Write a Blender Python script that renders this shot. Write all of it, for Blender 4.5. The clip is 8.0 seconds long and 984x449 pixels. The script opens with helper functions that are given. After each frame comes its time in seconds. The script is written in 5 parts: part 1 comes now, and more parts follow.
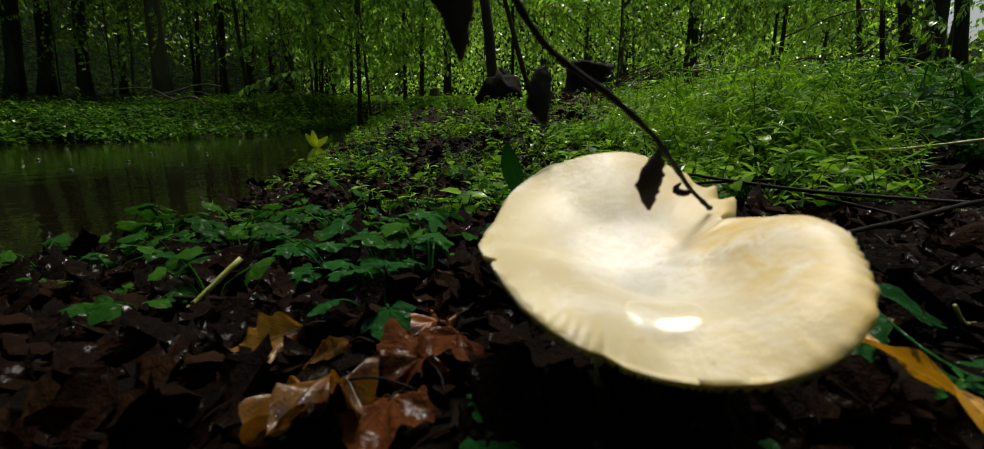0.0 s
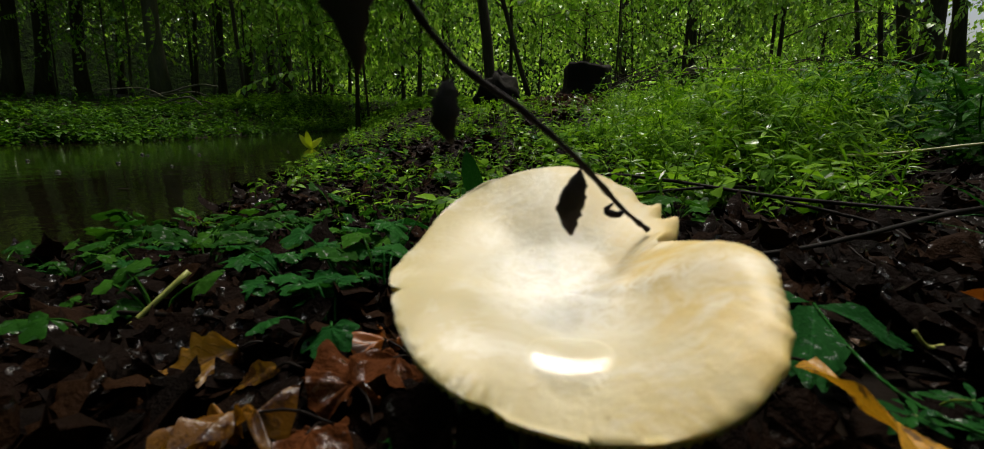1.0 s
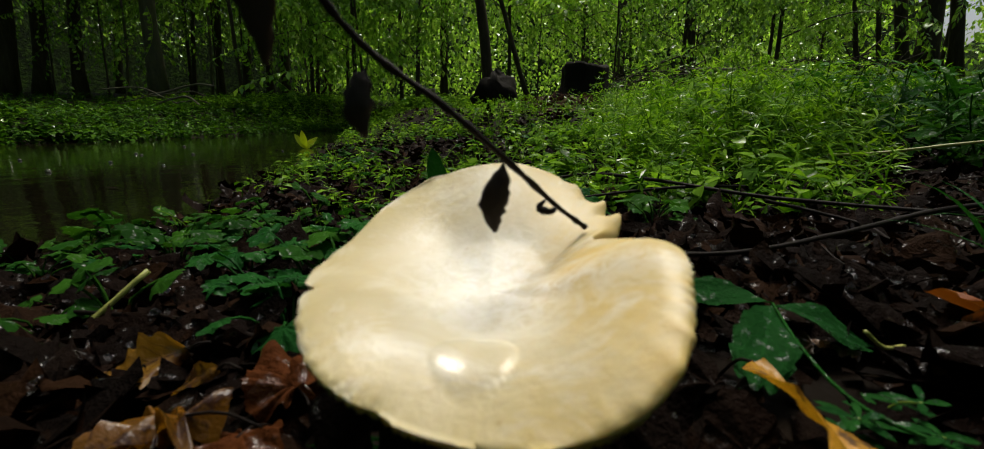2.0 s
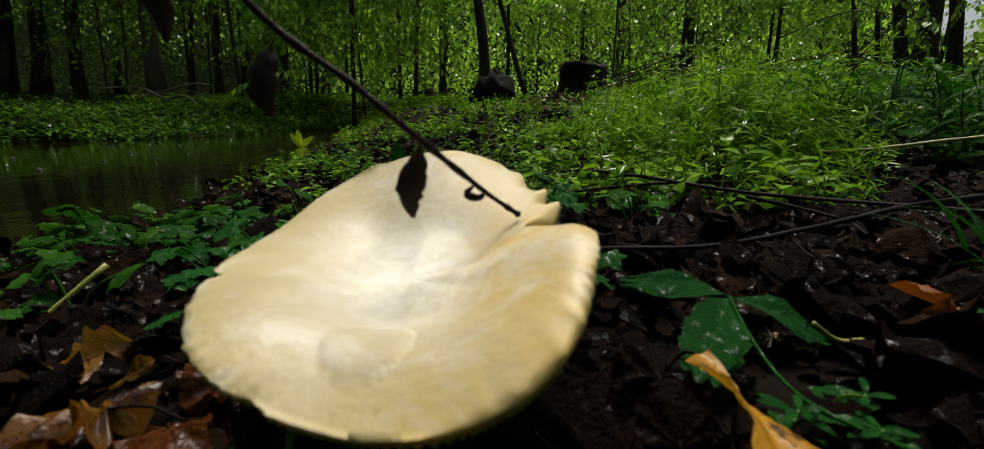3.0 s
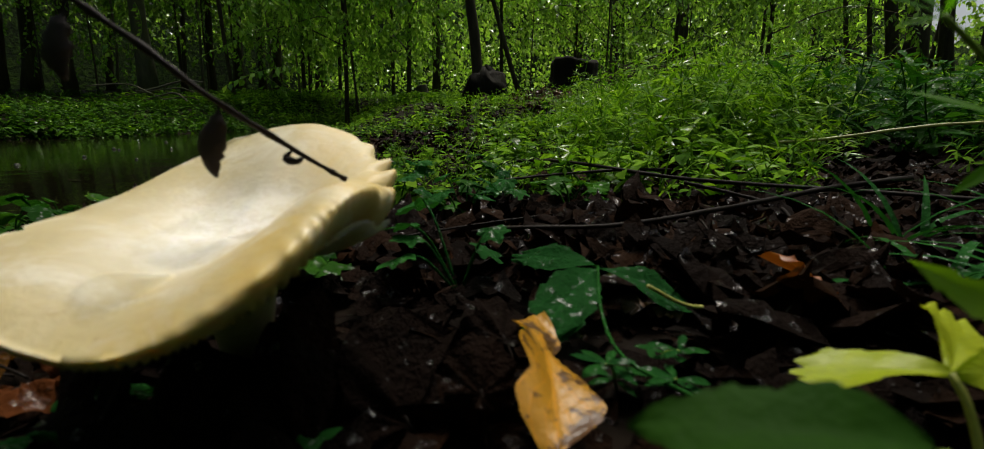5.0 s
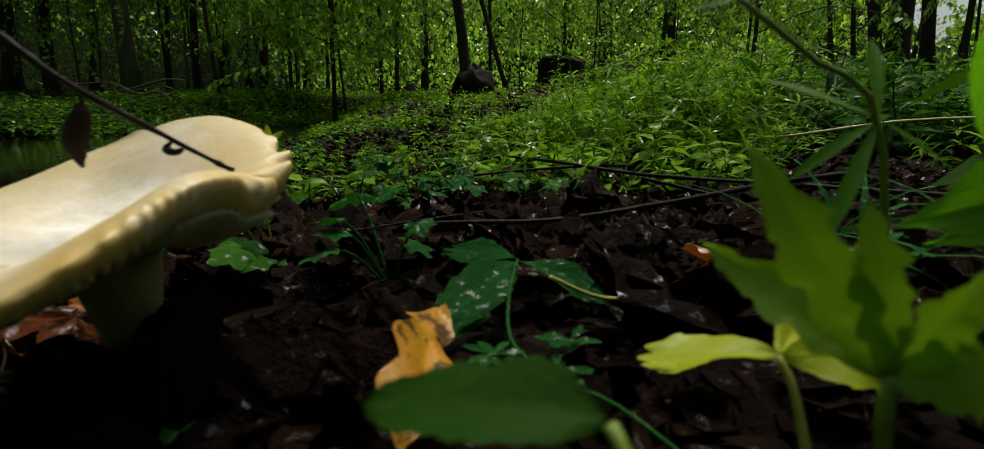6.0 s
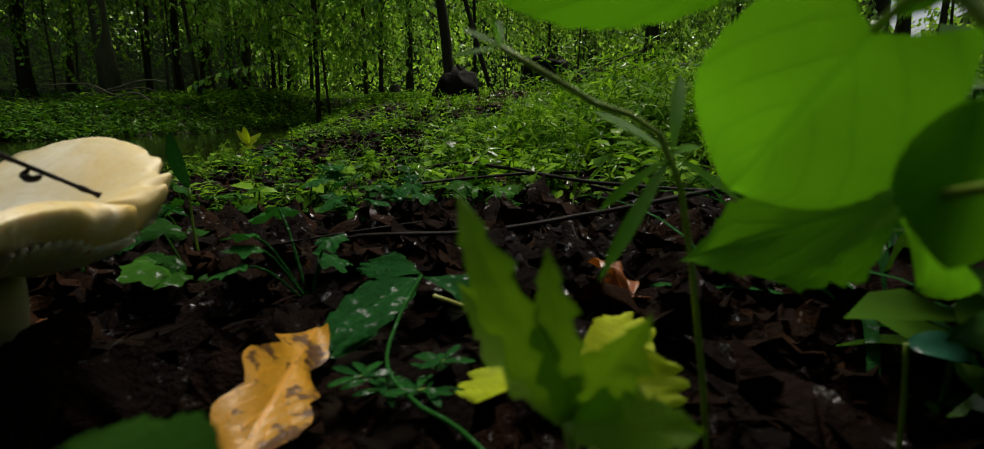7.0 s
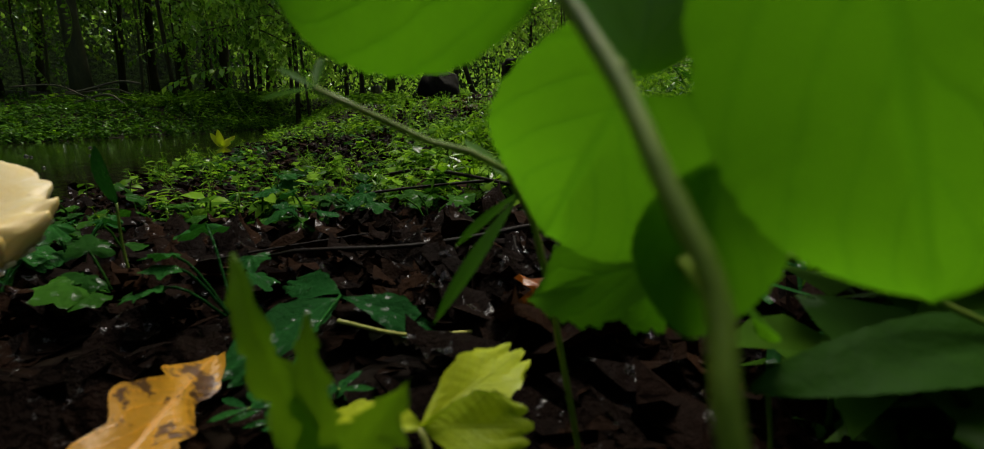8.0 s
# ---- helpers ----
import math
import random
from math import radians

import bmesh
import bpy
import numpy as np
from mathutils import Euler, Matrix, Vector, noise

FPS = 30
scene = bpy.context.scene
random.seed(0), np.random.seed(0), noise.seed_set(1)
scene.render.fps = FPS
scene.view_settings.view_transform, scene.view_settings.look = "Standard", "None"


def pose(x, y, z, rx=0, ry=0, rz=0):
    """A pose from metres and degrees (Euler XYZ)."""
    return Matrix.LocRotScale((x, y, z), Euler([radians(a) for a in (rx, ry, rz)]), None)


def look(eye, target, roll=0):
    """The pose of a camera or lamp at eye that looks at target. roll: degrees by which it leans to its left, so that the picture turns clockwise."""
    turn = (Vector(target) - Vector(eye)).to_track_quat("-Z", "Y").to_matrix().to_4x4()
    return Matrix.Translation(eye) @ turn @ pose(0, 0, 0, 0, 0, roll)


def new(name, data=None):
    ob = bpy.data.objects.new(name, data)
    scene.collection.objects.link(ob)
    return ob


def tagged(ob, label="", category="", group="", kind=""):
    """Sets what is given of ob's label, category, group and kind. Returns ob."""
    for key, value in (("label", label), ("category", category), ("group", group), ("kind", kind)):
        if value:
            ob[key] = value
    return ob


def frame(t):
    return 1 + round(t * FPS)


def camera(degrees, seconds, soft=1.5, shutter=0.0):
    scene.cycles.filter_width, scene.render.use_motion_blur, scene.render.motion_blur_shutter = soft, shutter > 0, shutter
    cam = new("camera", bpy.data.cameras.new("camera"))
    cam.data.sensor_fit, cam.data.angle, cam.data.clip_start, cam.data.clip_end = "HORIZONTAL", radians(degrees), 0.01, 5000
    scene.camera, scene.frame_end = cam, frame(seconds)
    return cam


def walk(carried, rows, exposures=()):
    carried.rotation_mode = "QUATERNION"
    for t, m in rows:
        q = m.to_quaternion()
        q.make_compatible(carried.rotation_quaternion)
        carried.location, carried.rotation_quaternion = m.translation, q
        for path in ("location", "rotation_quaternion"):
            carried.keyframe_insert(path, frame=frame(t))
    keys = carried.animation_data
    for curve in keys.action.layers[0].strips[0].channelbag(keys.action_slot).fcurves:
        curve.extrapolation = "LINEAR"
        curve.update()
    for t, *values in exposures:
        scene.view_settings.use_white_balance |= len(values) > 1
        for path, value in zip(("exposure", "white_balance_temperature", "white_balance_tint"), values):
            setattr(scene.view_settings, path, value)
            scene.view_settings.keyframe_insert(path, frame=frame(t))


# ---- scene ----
# ---- camera ----


def view(x, y, z, yaw, pitch, roll):
    """A camera pose from a place and degrees."""
    a, p = radians(yaw), radians(pitch)
    ahead = Vector((-math.sin(a) * math.cos(p), math.cos(a) * math.cos(p), math.sin(p)))
    eye = Vector((x, y, z))
    return look(eye, eye + ahead, roll)


EXPOSURE, KELVIN, TINT = -0.04, 6800, 10
cam = camera(90.0, 8.0, soft=1.0, shutter=0.5)
cam.data.dof.use_dof, cam.data.dof.focus_distance, cam.data.dof.aperture_fstop = True, 1.2, 20.0
PATH = [
    (0.0, view(-0.0735, -0.0187, 0.1037, 0.12, -11.99, -0.12)),
    (0.5, view(-0.0619, -0.0130, 0.1054, 0.08, -11.94, -0.03)),
    (1.0, view(-0.0501, -0.0069, 0.1079, 0.03, -11.93, -0.01)),
    (1.5, view(-0.0402, -0.0049, 0.1076, -0.05, -11.93, 0.04)),
    (3.0, view(-0.0108, 0.0004, 0.1020, -0.07, -11.97, 0.01)),
    (3.5, view(0.0000, 0.0000, 0.1000, -0.13, -12.00, 0.00)),
    (4.0, view(0.0135, -0.0026, 0.0978, -0.16, -12.07, -0.06)),
    (5.5, view(0.0536, -0.0099, 0.0921, -0.88, -12.39, -0.18)),
    (6.0, view(0.0699, -0.0095, 0.0912, -1.53, -12.42, -0.20)),
    (6.5, view(0.0892, -0.0115, 0.0947, -2.22, -12.36, -0.17)),
    (7.0, view(0.1058, -0.0118, 0.0980, -2.97, -12.36, -0.28)),
    (7.5, view(0.1214, -0.0112, 0.1013, -3.83, -12.40, -0.33)),
    (8.0, view(0.1330, -0.0098, 0.1045, -4.82, -12.29, -0.38)),
]
walk(cam, PATH, [(0.0, EXPOSURE, KELVIN, TINT), (8.0, EXPOSURE, KELVIN, TINT)])

# ---- light: an overcast sky over a wet wood ----
world = bpy.data.worlds.new("overcast_sky")
scene.world = world
world.use_nodes = True
wn = world.node_tree
sky = wn.nodes.new("ShaderNodeTexSky")
sky.sky_type, sky.sun_disc = "NISHITA", False
sky.sun_elevation, sky.sun_rotation = radians(67), radians(16)
sky.air_density, sky.dust_density, sky.ozone_density = 1.0, 5.0, 1.0
wn.nodes["Background"].inputs["Strength"].default_value = 0.11
wn.links.new(sky.outputs[0], wn.nodes["Background"].inputs["Color"])
sun = new("sun", bpy.data.lights.new("sun", "SUN"))
sun.data.energy, sun.data.angle, sun.data.color = 5.0, radians(24), (1.0, 0.97, 0.9)
sun.matrix_world = look((2, 7, 17), (0, 0, 0))

# ---- materials ----


def nodes_of(name):
    m = bpy.data.materials.new(name)
    m.use_nodes = True
    nt = m.node_tree
    return m, nt, nt.nodes["Principled BSDF"], nt.nodes["Material Output"]


def add(nt, kind, **values):
    n = nt.nodes.new(kind)
    for key, value in values.items():
        n.inputs[key.replace("_", " ")].default_value = value
    return n


def mix(nt, fac, a, b, mode="MIX"):
    n = nt.nodes.new("ShaderNodeMix")
    n.data_type, n.blend_type = "RGBA", mode
    for socket, value in ((n.inputs[0], fac), (n.inputs[6], a), (n.inputs[7], b)):
        if isinstance(value, bpy.types.NodeSocket):
            nt.links.new(value, socket)
        elif isinstance(value, (int, float)):
            socket.default_value = value
        else:
            socket.default_value = (*value, 1)
    return n.outputs[2]


def noise_tex(nt, scale, detail=4.0, rough=0.55, coord="Object", stretch=(1, 1, 1), distort=0.0):
    c = nt.nodes.new("ShaderNodeTexCoord")
    mp = nt.nodes.new("ShaderNodeMapping")
    mp.inputs["Scale"].default_value = stretch
    n = add(nt, "ShaderNodeTexNoise", Scale=scale, Detail=detail, Roughness=rough, Distortion=distort)
    nt.links.new(c.outputs[coord], mp.inputs["Vector"])
    nt.links.new(mp.outputs[0], n.inputs["Vector"])
    return n


def ramp(nt, source, *stops):
    r = nt.nodes.new("ShaderNodeValToRGB")
    r.color_ramp.elements[0].position, r.color_ramp.elements[1].position = stops[0][0], stops[-1][0]
    while len(r.color_ramp.elements) < len(stops):
        r.color_ramp.elements.new(stops[len(r.color_ramp.elements) - 1][0])
    for e, (at, colour) in zip(r.color_ramp.elements, stops):
        e.position, e.color = at, (*colour, 1) if len(colour) == 3 else colour
    nt.links.new(source, r.inputs[0])
    return r.outputs[0]


def grey(v):
    return (v, v, v)


def bump(nt, p, source, strength, distance):
    b = add(nt, "ShaderNodeBump", Strength=strength, Distance=distance)
    nt.links.new(source, b.inputs["Height"])
    if p.inputs["Normal"].links:
        nt.links.new(p.inputs["Normal"].links[0].from_socket, b.inputs["Normal"])
    nt.links.new(b.outputs[0], p.inputs["Normal"])
    return b.outputs[0]


def calc(nt, operation, a, b=0.0):
    n = nt.nodes.new("ShaderNodeMath")
    n.operation = operation
    for socket, value in zip(n.inputs, (a, b)):
        if isinstance(value, bpy.types.NodeSocket):
            nt.links.new(value, socket)
        else:
            socket.default_value = value
    return n.outputs[0]


def vein_lines(nt, pairs):
    """Midrib and slanting side veins of a leaf that carries its leaf_map, 0 to 1."""
    at = nt.nodes.new("ShaderNodeAttribute")
    at.attribute_name = "leaf_map"
    sep = nt.nodes.new("ShaderNodeSeparateXYZ")
    nt.links.new(at.outputs["Vector"], sep.inputs[0])
    off = calc(nt, "ABSOLUTE", sep.outputs["X"])
    wobble = calc(nt, "MULTIPLY", noise_tex(nt, 160, 2).outputs[0], 0.35)
    turn = calc(nt, "ADD", calc(nt, "SUBTRACT", calc(nt, "MULTIPLY", sep.outputs["Y"], pairs), calc(nt, "MULTIPLY", off, 2.2)), wobble)
    saw = calc(nt, "ABSOLUTE", calc(nt, "SUBTRACT", calc(nt, "FRACT", turn), 0.5))
    side = ramp(nt, saw, (0.0, grey(0.75)), (0.07, grey(0.35)), (0.13, grey(0)))
    mid = ramp(nt, off, (0.0, grey(1)), (0.03, grey(0.8)), (0.07, grey(0)))
    return mix(nt, 1.0, mid, side, "LIGHTEN")


def leaf_material(name, colours, rough=0.35, through_light=0.35, island=True, blotch=0.4, spots=None, relief=0.0006, fine=90.0, spec=0.5, coord="Object", wet=None, veins=None, dry=0.56):
    """A leaf: its colour differs leaf by leaf, with blotches and veins in fine relief, and some light comes through."""
    m, nt, p, out = nodes_of(name)
    geo = nt.nodes.new("ShaderNodeNewGeometry") if island else nt.nodes.new("ShaderNodeObjectInfo")
    pick = geo.outputs["Random Per Island"] if island else geo.outputs["Random"]
    n = len(colours)
    base = ramp(nt, pick, *[(i / max(1, n - 1), c) for i, c in enumerate(colours)])
    big = noise_tex(nt, fine * 0.3, 3, coord=coord)
    small = noise_tex(nt, fine * 3, 4, 0.6, coord=coord)
    dark = mix(nt, ramp(nt, big.outputs[0], (0.35, grey(0)), (0.7, grey(blotch))), base, mix(nt, 1.0, base, (0.45, 0.5, 0.4), "MULTIPLY"))
    colour = mix(nt, ramp(nt, small.outputs[0], (0.3, grey(0)), (0.75, grey(0.35))), dark, mix(nt, 1.0, dark, (1.5, 1.4, 1.2), "MULTIPLY"))
    if spots:
        s = noise_tex(nt, fine * 0.8, 5, 0.7, coord=coord)
        colour = mix(nt, ramp(nt, s.outputs[0], (0.53, grey(0)), (0.59, grey(1))), colour, spots)
    rib = None
    if veins:
        rib = vein_lines(nt, veins[0])
        colour = mix(nt, rib, colour, mix(nt, 1.0, colour, veins[1], "MULTIPLY"))
    nt.links.new(colour, p.inputs["Base Color"])
    p.inputs["Roughness"].default_value, p.inputs["Specular IOR Level"].default_value = rough, spec
    if wet:
        damp = noise_tex(nt, wet, 3, 0.5, coord=coord)
        nt.links.new(ramp(nt, damp.outputs[0], (dry, grey(0.75)), (dry + 0.05, grey(rough))), p.inputs["Roughness"])
        nt.links.new(ramp(nt, damp.outputs[0], (dry, grey(0.04)), (dry + 0.05, grey(spec))), p.inputs["Specular IOR Level"])
    b = bump(nt, p, small.outputs[0], 0.6, relief)
    if rib:
        b = bump(nt, p, rib, 0.15, relief)
    if through_light:
        t = nt.nodes.new("ShaderNodeBsdfTranslucent")
        nt.links.new(mix(nt, 1.0, colour, (1.25, 1.25, 0.75), "MULTIPLY"), t.inputs["Color"])
        nt.links.new(b, t.inputs["Normal"])
        s = nt.nodes.new("ShaderNodeMixShader")
        s.inputs[0].default_value = through_light
        nt.links.new(p.outputs[0], s.inputs[1])
        nt.links.new(t.outputs[0], s.inputs[2])
        nt.links.new(s.outputs[0], out.inputs["Surface"])
    return m


def rough_material(name, stops, scale, rough=(0.5, 0.9), relief=0.01, stretch=(1, 1, 1), fine=6.0, spec=0.5, coord="Object"):
    """Bark, soil and wood: noise at two scales in colour, gloss and relief."""
    m, nt, p, out = nodes_of(name)
    big = noise_tex(nt, scale, 5, 0.6, coord, stretch)
    small = noise_tex(nt, scale * fine, 5, 0.65, coord, stretch)
    colour = mix(nt, 0.45, ramp(nt, big.outputs[0], *stops), ramp(nt, small.outputs[0], *stops))
    nt.links.new(colour, p.inputs["Base Color"])
    nt.links.new(ramp(nt, small.outputs[0], (0.3, grey(rough[0])), (0.7, grey(rough[1]))), p.inputs["Roughness"])
    p.inputs["Specular IOR Level"].default_value = spec
    bump(nt, p, big.outputs[0], 0.7, relief)
    bump(nt, p, small.outputs[0], 0.7, relief / fine)
    return m


# Wet soil taken to near black: shade under the plants is in its colour.
M_SOIL = rough_material("shade_dark_wet_soil", [(0.3, (0.003, 0.002, 0.0012)), (0.55, (0.007, 0.0045, 0.0025)), (0.75, (0.016, 0.010, 0.005))], 9, (0.6, 0.95), 0.012, spec=0.04)
M_BARK = rough_material("dark_bark", [(0.3, (0.015, 0.012, 0.008)), (0.55, (0.05, 0.04, 0.025)), (0.75, (0.13, 0.115, 0.07))], 5, (0.7, 0.95), 0.03, (1, 1, 0.2), spec=0.15)
M_PALE_BARK = rough_material("lichened_bark", [(0.3, (0.03, 0.028, 0.018)), (0.55, (0.10, 0.09, 0.055)), (0.75, (0.17, 0.17, 0.10))], 5, (0.7, 0.95), 0.02, (1, 1, 0.3))
M_TWIG = rough_material("wet_twig", [(0.3, (0.003, 0.002, 0.0015)), (0.6, (0.010, 0.006, 0.004)), (0.8, (0.03, 0.02, 0.013))], 60, (0.45, 0.75), 0.001, (1, 1, 1), spec=0.1)
M_STUMP = rough_material("rotten_stump_wood", [(0.3, (0.003, 0.003, 0.002)), (0.6, (0.009, 0.008, 0.005)), (0.8, (0.02, 0.022, 0.009))], 7, (0.75, 0.95), 0.03, (1, 1, 0.3), spec=0.1)
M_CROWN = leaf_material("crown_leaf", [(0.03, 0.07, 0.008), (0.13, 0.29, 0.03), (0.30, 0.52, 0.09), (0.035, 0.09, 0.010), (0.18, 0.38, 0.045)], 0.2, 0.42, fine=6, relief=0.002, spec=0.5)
# Brighter copy of crown_leaf: light on the open wood is in its colours.
M_CROWN_LIT = leaf_material("lit_crown_leaf", [(0.04, 0.10, 0.008), (0.22, 0.46, 0.04), (0.42, 0.66, 0.12), (0.06, 0.16, 0.012), (0.30, 0.56, 0.07), (0.08, 0.20, 0.018)], 0.2, 0.48, fine=6, relief=0.002, spec=0.5)
M_HERB = leaf_material("herb_leaf", [(0.025, 0.08, 0.004), (0.08, 0.21, 0.010), (0.22, 0.42, 0.03), (0.035, 0.11, 0.005), (0.15, 0.31, 0.015)], 0.24, 0.42, fine=25, spec=0.5, wet=30.0)
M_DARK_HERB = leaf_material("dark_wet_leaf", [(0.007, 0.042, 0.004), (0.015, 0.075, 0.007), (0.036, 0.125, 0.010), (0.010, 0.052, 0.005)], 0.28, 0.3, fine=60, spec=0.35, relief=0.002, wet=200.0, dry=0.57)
# Litter and scraps darker than wet leaf: ground shade is in their colours.
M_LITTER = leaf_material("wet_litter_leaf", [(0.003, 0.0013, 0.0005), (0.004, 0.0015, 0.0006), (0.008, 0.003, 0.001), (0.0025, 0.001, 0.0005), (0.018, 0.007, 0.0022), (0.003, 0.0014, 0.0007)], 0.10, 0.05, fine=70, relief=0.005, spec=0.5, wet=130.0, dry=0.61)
M_SCRAP = leaf_material("shade_dark_leaf_scrap", [(0.0025, 0.0012, 0.0005), (0.004, 0.0016, 0.0006), (0.010, 0.004, 0.0014), (0.002, 0.001, 0.0005)], 0.06, 0.0, fine=150, relief=0.006, spec=0.6, wet=150.0, dry=0.62)
M_LITTER_ONE = leaf_material("shade_dark_litter_leaf", [(0.003, 0.0013, 0.0005), (0.004, 0.0015, 0.0006), (0.004, 0.0016, 0.0006), (0.002, 0.001, 0.0005), (0.009, 0.0034, 0.0012), (0.0025, 0.0012, 0.0006)], 0.08, 0.03, False, fine=110, relief=0.010, spec=0.6, wet=130.0, dry=0.62)

M_MOUND = leaf_material("glistening_leaf", [(0.012, 0.006, 0.004), (0.03, 0.015, 0.01), (0.07, 0.035, 0.025), (0.015, 0.007, 0.004), (0.10, 0.055, 0.04)], 0.2, 0.05, fine=30, relief=0.003, spec=0.5, wet=40.0)
# Darker copy of herb_leaf, its colours toned down for the shaded bank.
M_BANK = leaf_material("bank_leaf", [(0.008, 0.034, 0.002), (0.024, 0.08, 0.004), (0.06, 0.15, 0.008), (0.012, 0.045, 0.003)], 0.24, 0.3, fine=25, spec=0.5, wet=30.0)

# ---- shapes ----


class Soup:
    """Gathers triangles from many small templates into one mesh."""

    def __init__(self):
        self.v, self.t, self.n = [], [], 0

    def put(self, v, t):
        self.v.append(np.asarray(v, np.float32))
        self.t.append(np.asarray(t, np.int32) + self.n)
        self.n += len(v)

    def many(self, template, poses):
        """The template at each of the 4x4 poses."""
        if not len(poses):
            return
        v, t = template
        m = np.asarray(poses, np.float32)
        w = np.einsum("nij,vj->nvi", m[:, :3, :3], v) + m[:, None, :3, 3]
        self.v.append(w.reshape(-1, 3))
        self.t.append((t[None] + (np.arange(len(m)) * len(v))[:, None, None]).reshape(-1, 3) + self.n)
        self.n += len(v) * len(m)

    def mesh(self, name, material, smooth=True):
        me = bpy.data.meshes.new(name)
        if self.n:
            v, t = np.concatenate(self.v), np.concatenate(self.t)
            me.vertices.add(len(v))
            me.vertices.foreach_set("co", v.astype(np.float32).ravel())
            me.loops.add(t.size)
            me.loops.foreach_set("vertex_index", t.astype(np.int32).ravel())
            me.polygons.add(len(t))
            me.polygons.foreach_set("loop_start", np.arange(0, t.size, 3, dtype=np.int32))
            me.polygons.foreach_set("use_smooth", np.full(len(t), smooth))
            me.update(calc_edges=True)
            me.validate()
        me.materials.append(material)
        return me


def mesh_of(name, v, t, material, smooth=True):
    s = Soup()
    s.put(v, t)
    return s.mesh(name, material, smooth)


def thing(name, label, category, place=(0, 0, 0), group="", kind=""):
    """An Empty at a thing's base."""
    ob = tagged(new(name), label, category, group, kind)
    ob.empty_display_size = 0.02
    ob.matrix_basis = place if isinstance(place, Matrix) else Matrix.Translation(place)
    return ob


def part(name, data, parent, label="", m=None):
    """One mesh under a thing or a part; its mesh is in the parent's own space."""
    ob = tagged(new(name, data), label)
    ob.parent = parent
    if m is not None:
        ob.matrix_basis = m
    return ob


def spline(points, n):
    """n places along a smooth curve through the points (rows of any width)."""
    p = np.asarray(points, float)
    p = np.vstack([2 * p[0] - p[1], p, 2 * p[-1] - p[-2]])
    out = []
    for s in np.linspace(0, len(p) - 3 - 1e-6, n):
        i, f = int(s), s - int(s)
        a, b, c, d = p[i : i + 4]
        out.append(0.5 * (2 * b + (c - a) * f + (2 * a - 5 * b + 4 * c - d) * f**2 + (3 * b - a - 3 * c + d) * f**3))
    return np.array(out)


def tube(path, radii, sides=8, rough=0.0, seed=0, close=True):
    """A tapered tube along the path."""
    path, rng = np.asarray(path, float), np.random.default_rng(seed)
    radii = np.broadcast_to(radii, len(path))
    along = np.gradient(path, axis=0)
    along /= np.linalg.norm(along, axis=1, keepdims=True) + 1e-9
    u = np.cross(along[0], (0.31, 0.17, 0.93) if abs(along[0][2]) < 0.8 else (1, 0.2, 0))
    v, ring = [], np.linspace(0, 2 * np.pi, sides, endpoint=False)
    lumps = 1 + rough * rng.normal(size=(len(path), sides))
    for i, a in enumerate(along):
        u = u - a * (u @ a)
        u /= np.linalg.norm(u) + 1e-9
        w = np.cross(a, u)
        v.append(path[i] + radii[i] * lumps[i][:, None] * (np.cos(ring)[:, None] * u + np.sin(ring)[:, None] * w))
    v = np.concatenate(v)
    t = []
    for i in range(len(path) - 1):
        for k in range(sides):
            a, b = i * sides + k, i * sides + (k + 1) % sides
            t += [(a, b, b + sides), (a, b + sides, a + sides)]
    if close:
        v = np.vstack([v, path[0], path[-1]])
        e = (len(path) - 1) * sides
        for k in range(sides):
            t += [((k + 1) % sides, k, len(v) - 2), (e + k, e + (k + 1) % sides, len(v) - 1)]
    return v, np.array(t)


def blade(length, width, steps=5, fold=0.25, droop=0.4, shape=0.8, teeth=0.0, wave=0.0, seed=0):
    """A leaf blade along +y from the origin, its face up: width bulges early or late by shape, folded on the midrib, drooping."""
    rng = np.random.default_rng(seed)
    s = np.linspace(0, 1, steps + 1)
    w = width / 2 * np.clip(np.sin(np.pi * s**shape), 0.02, None) ** 0.8
    w[0], w[-1] = width * 0.02, width * 0.01
    if teeth:
        w[1:-1] *= 1 + teeth * np.where(np.arange(1, steps) % 2, 0.5, -0.5)
    a = -droop * s
    y, z = np.cumsum(np.r_[0, np.cos(a[1:])]) * length / steps, np.cumsum(np.r_[0, np.sin(a[1:])]) * length / steps
    q = wave * rng.normal(size=(2, steps + 1)) * width
    left = np.stack([-w * math.cos(fold), y, z + w * math.sin(fold) + q[0]], 1)
    right = np.stack([w * math.cos(fold), y, z + w * math.sin(fold) + q[1]], 1)
    v = np.concatenate([left, np.stack([0 * w, y, z], 1), right])
    t, n = [], steps + 1
    for i in range(steps):
        for a0, b0 in ((0, n), (n, 2 * n)):
            t += [(a0 + i, b0 + i, b0 + i + 1), (a0 + i, b0 + i + 1, a0 + i + 1)]
    return v, np.array(t)


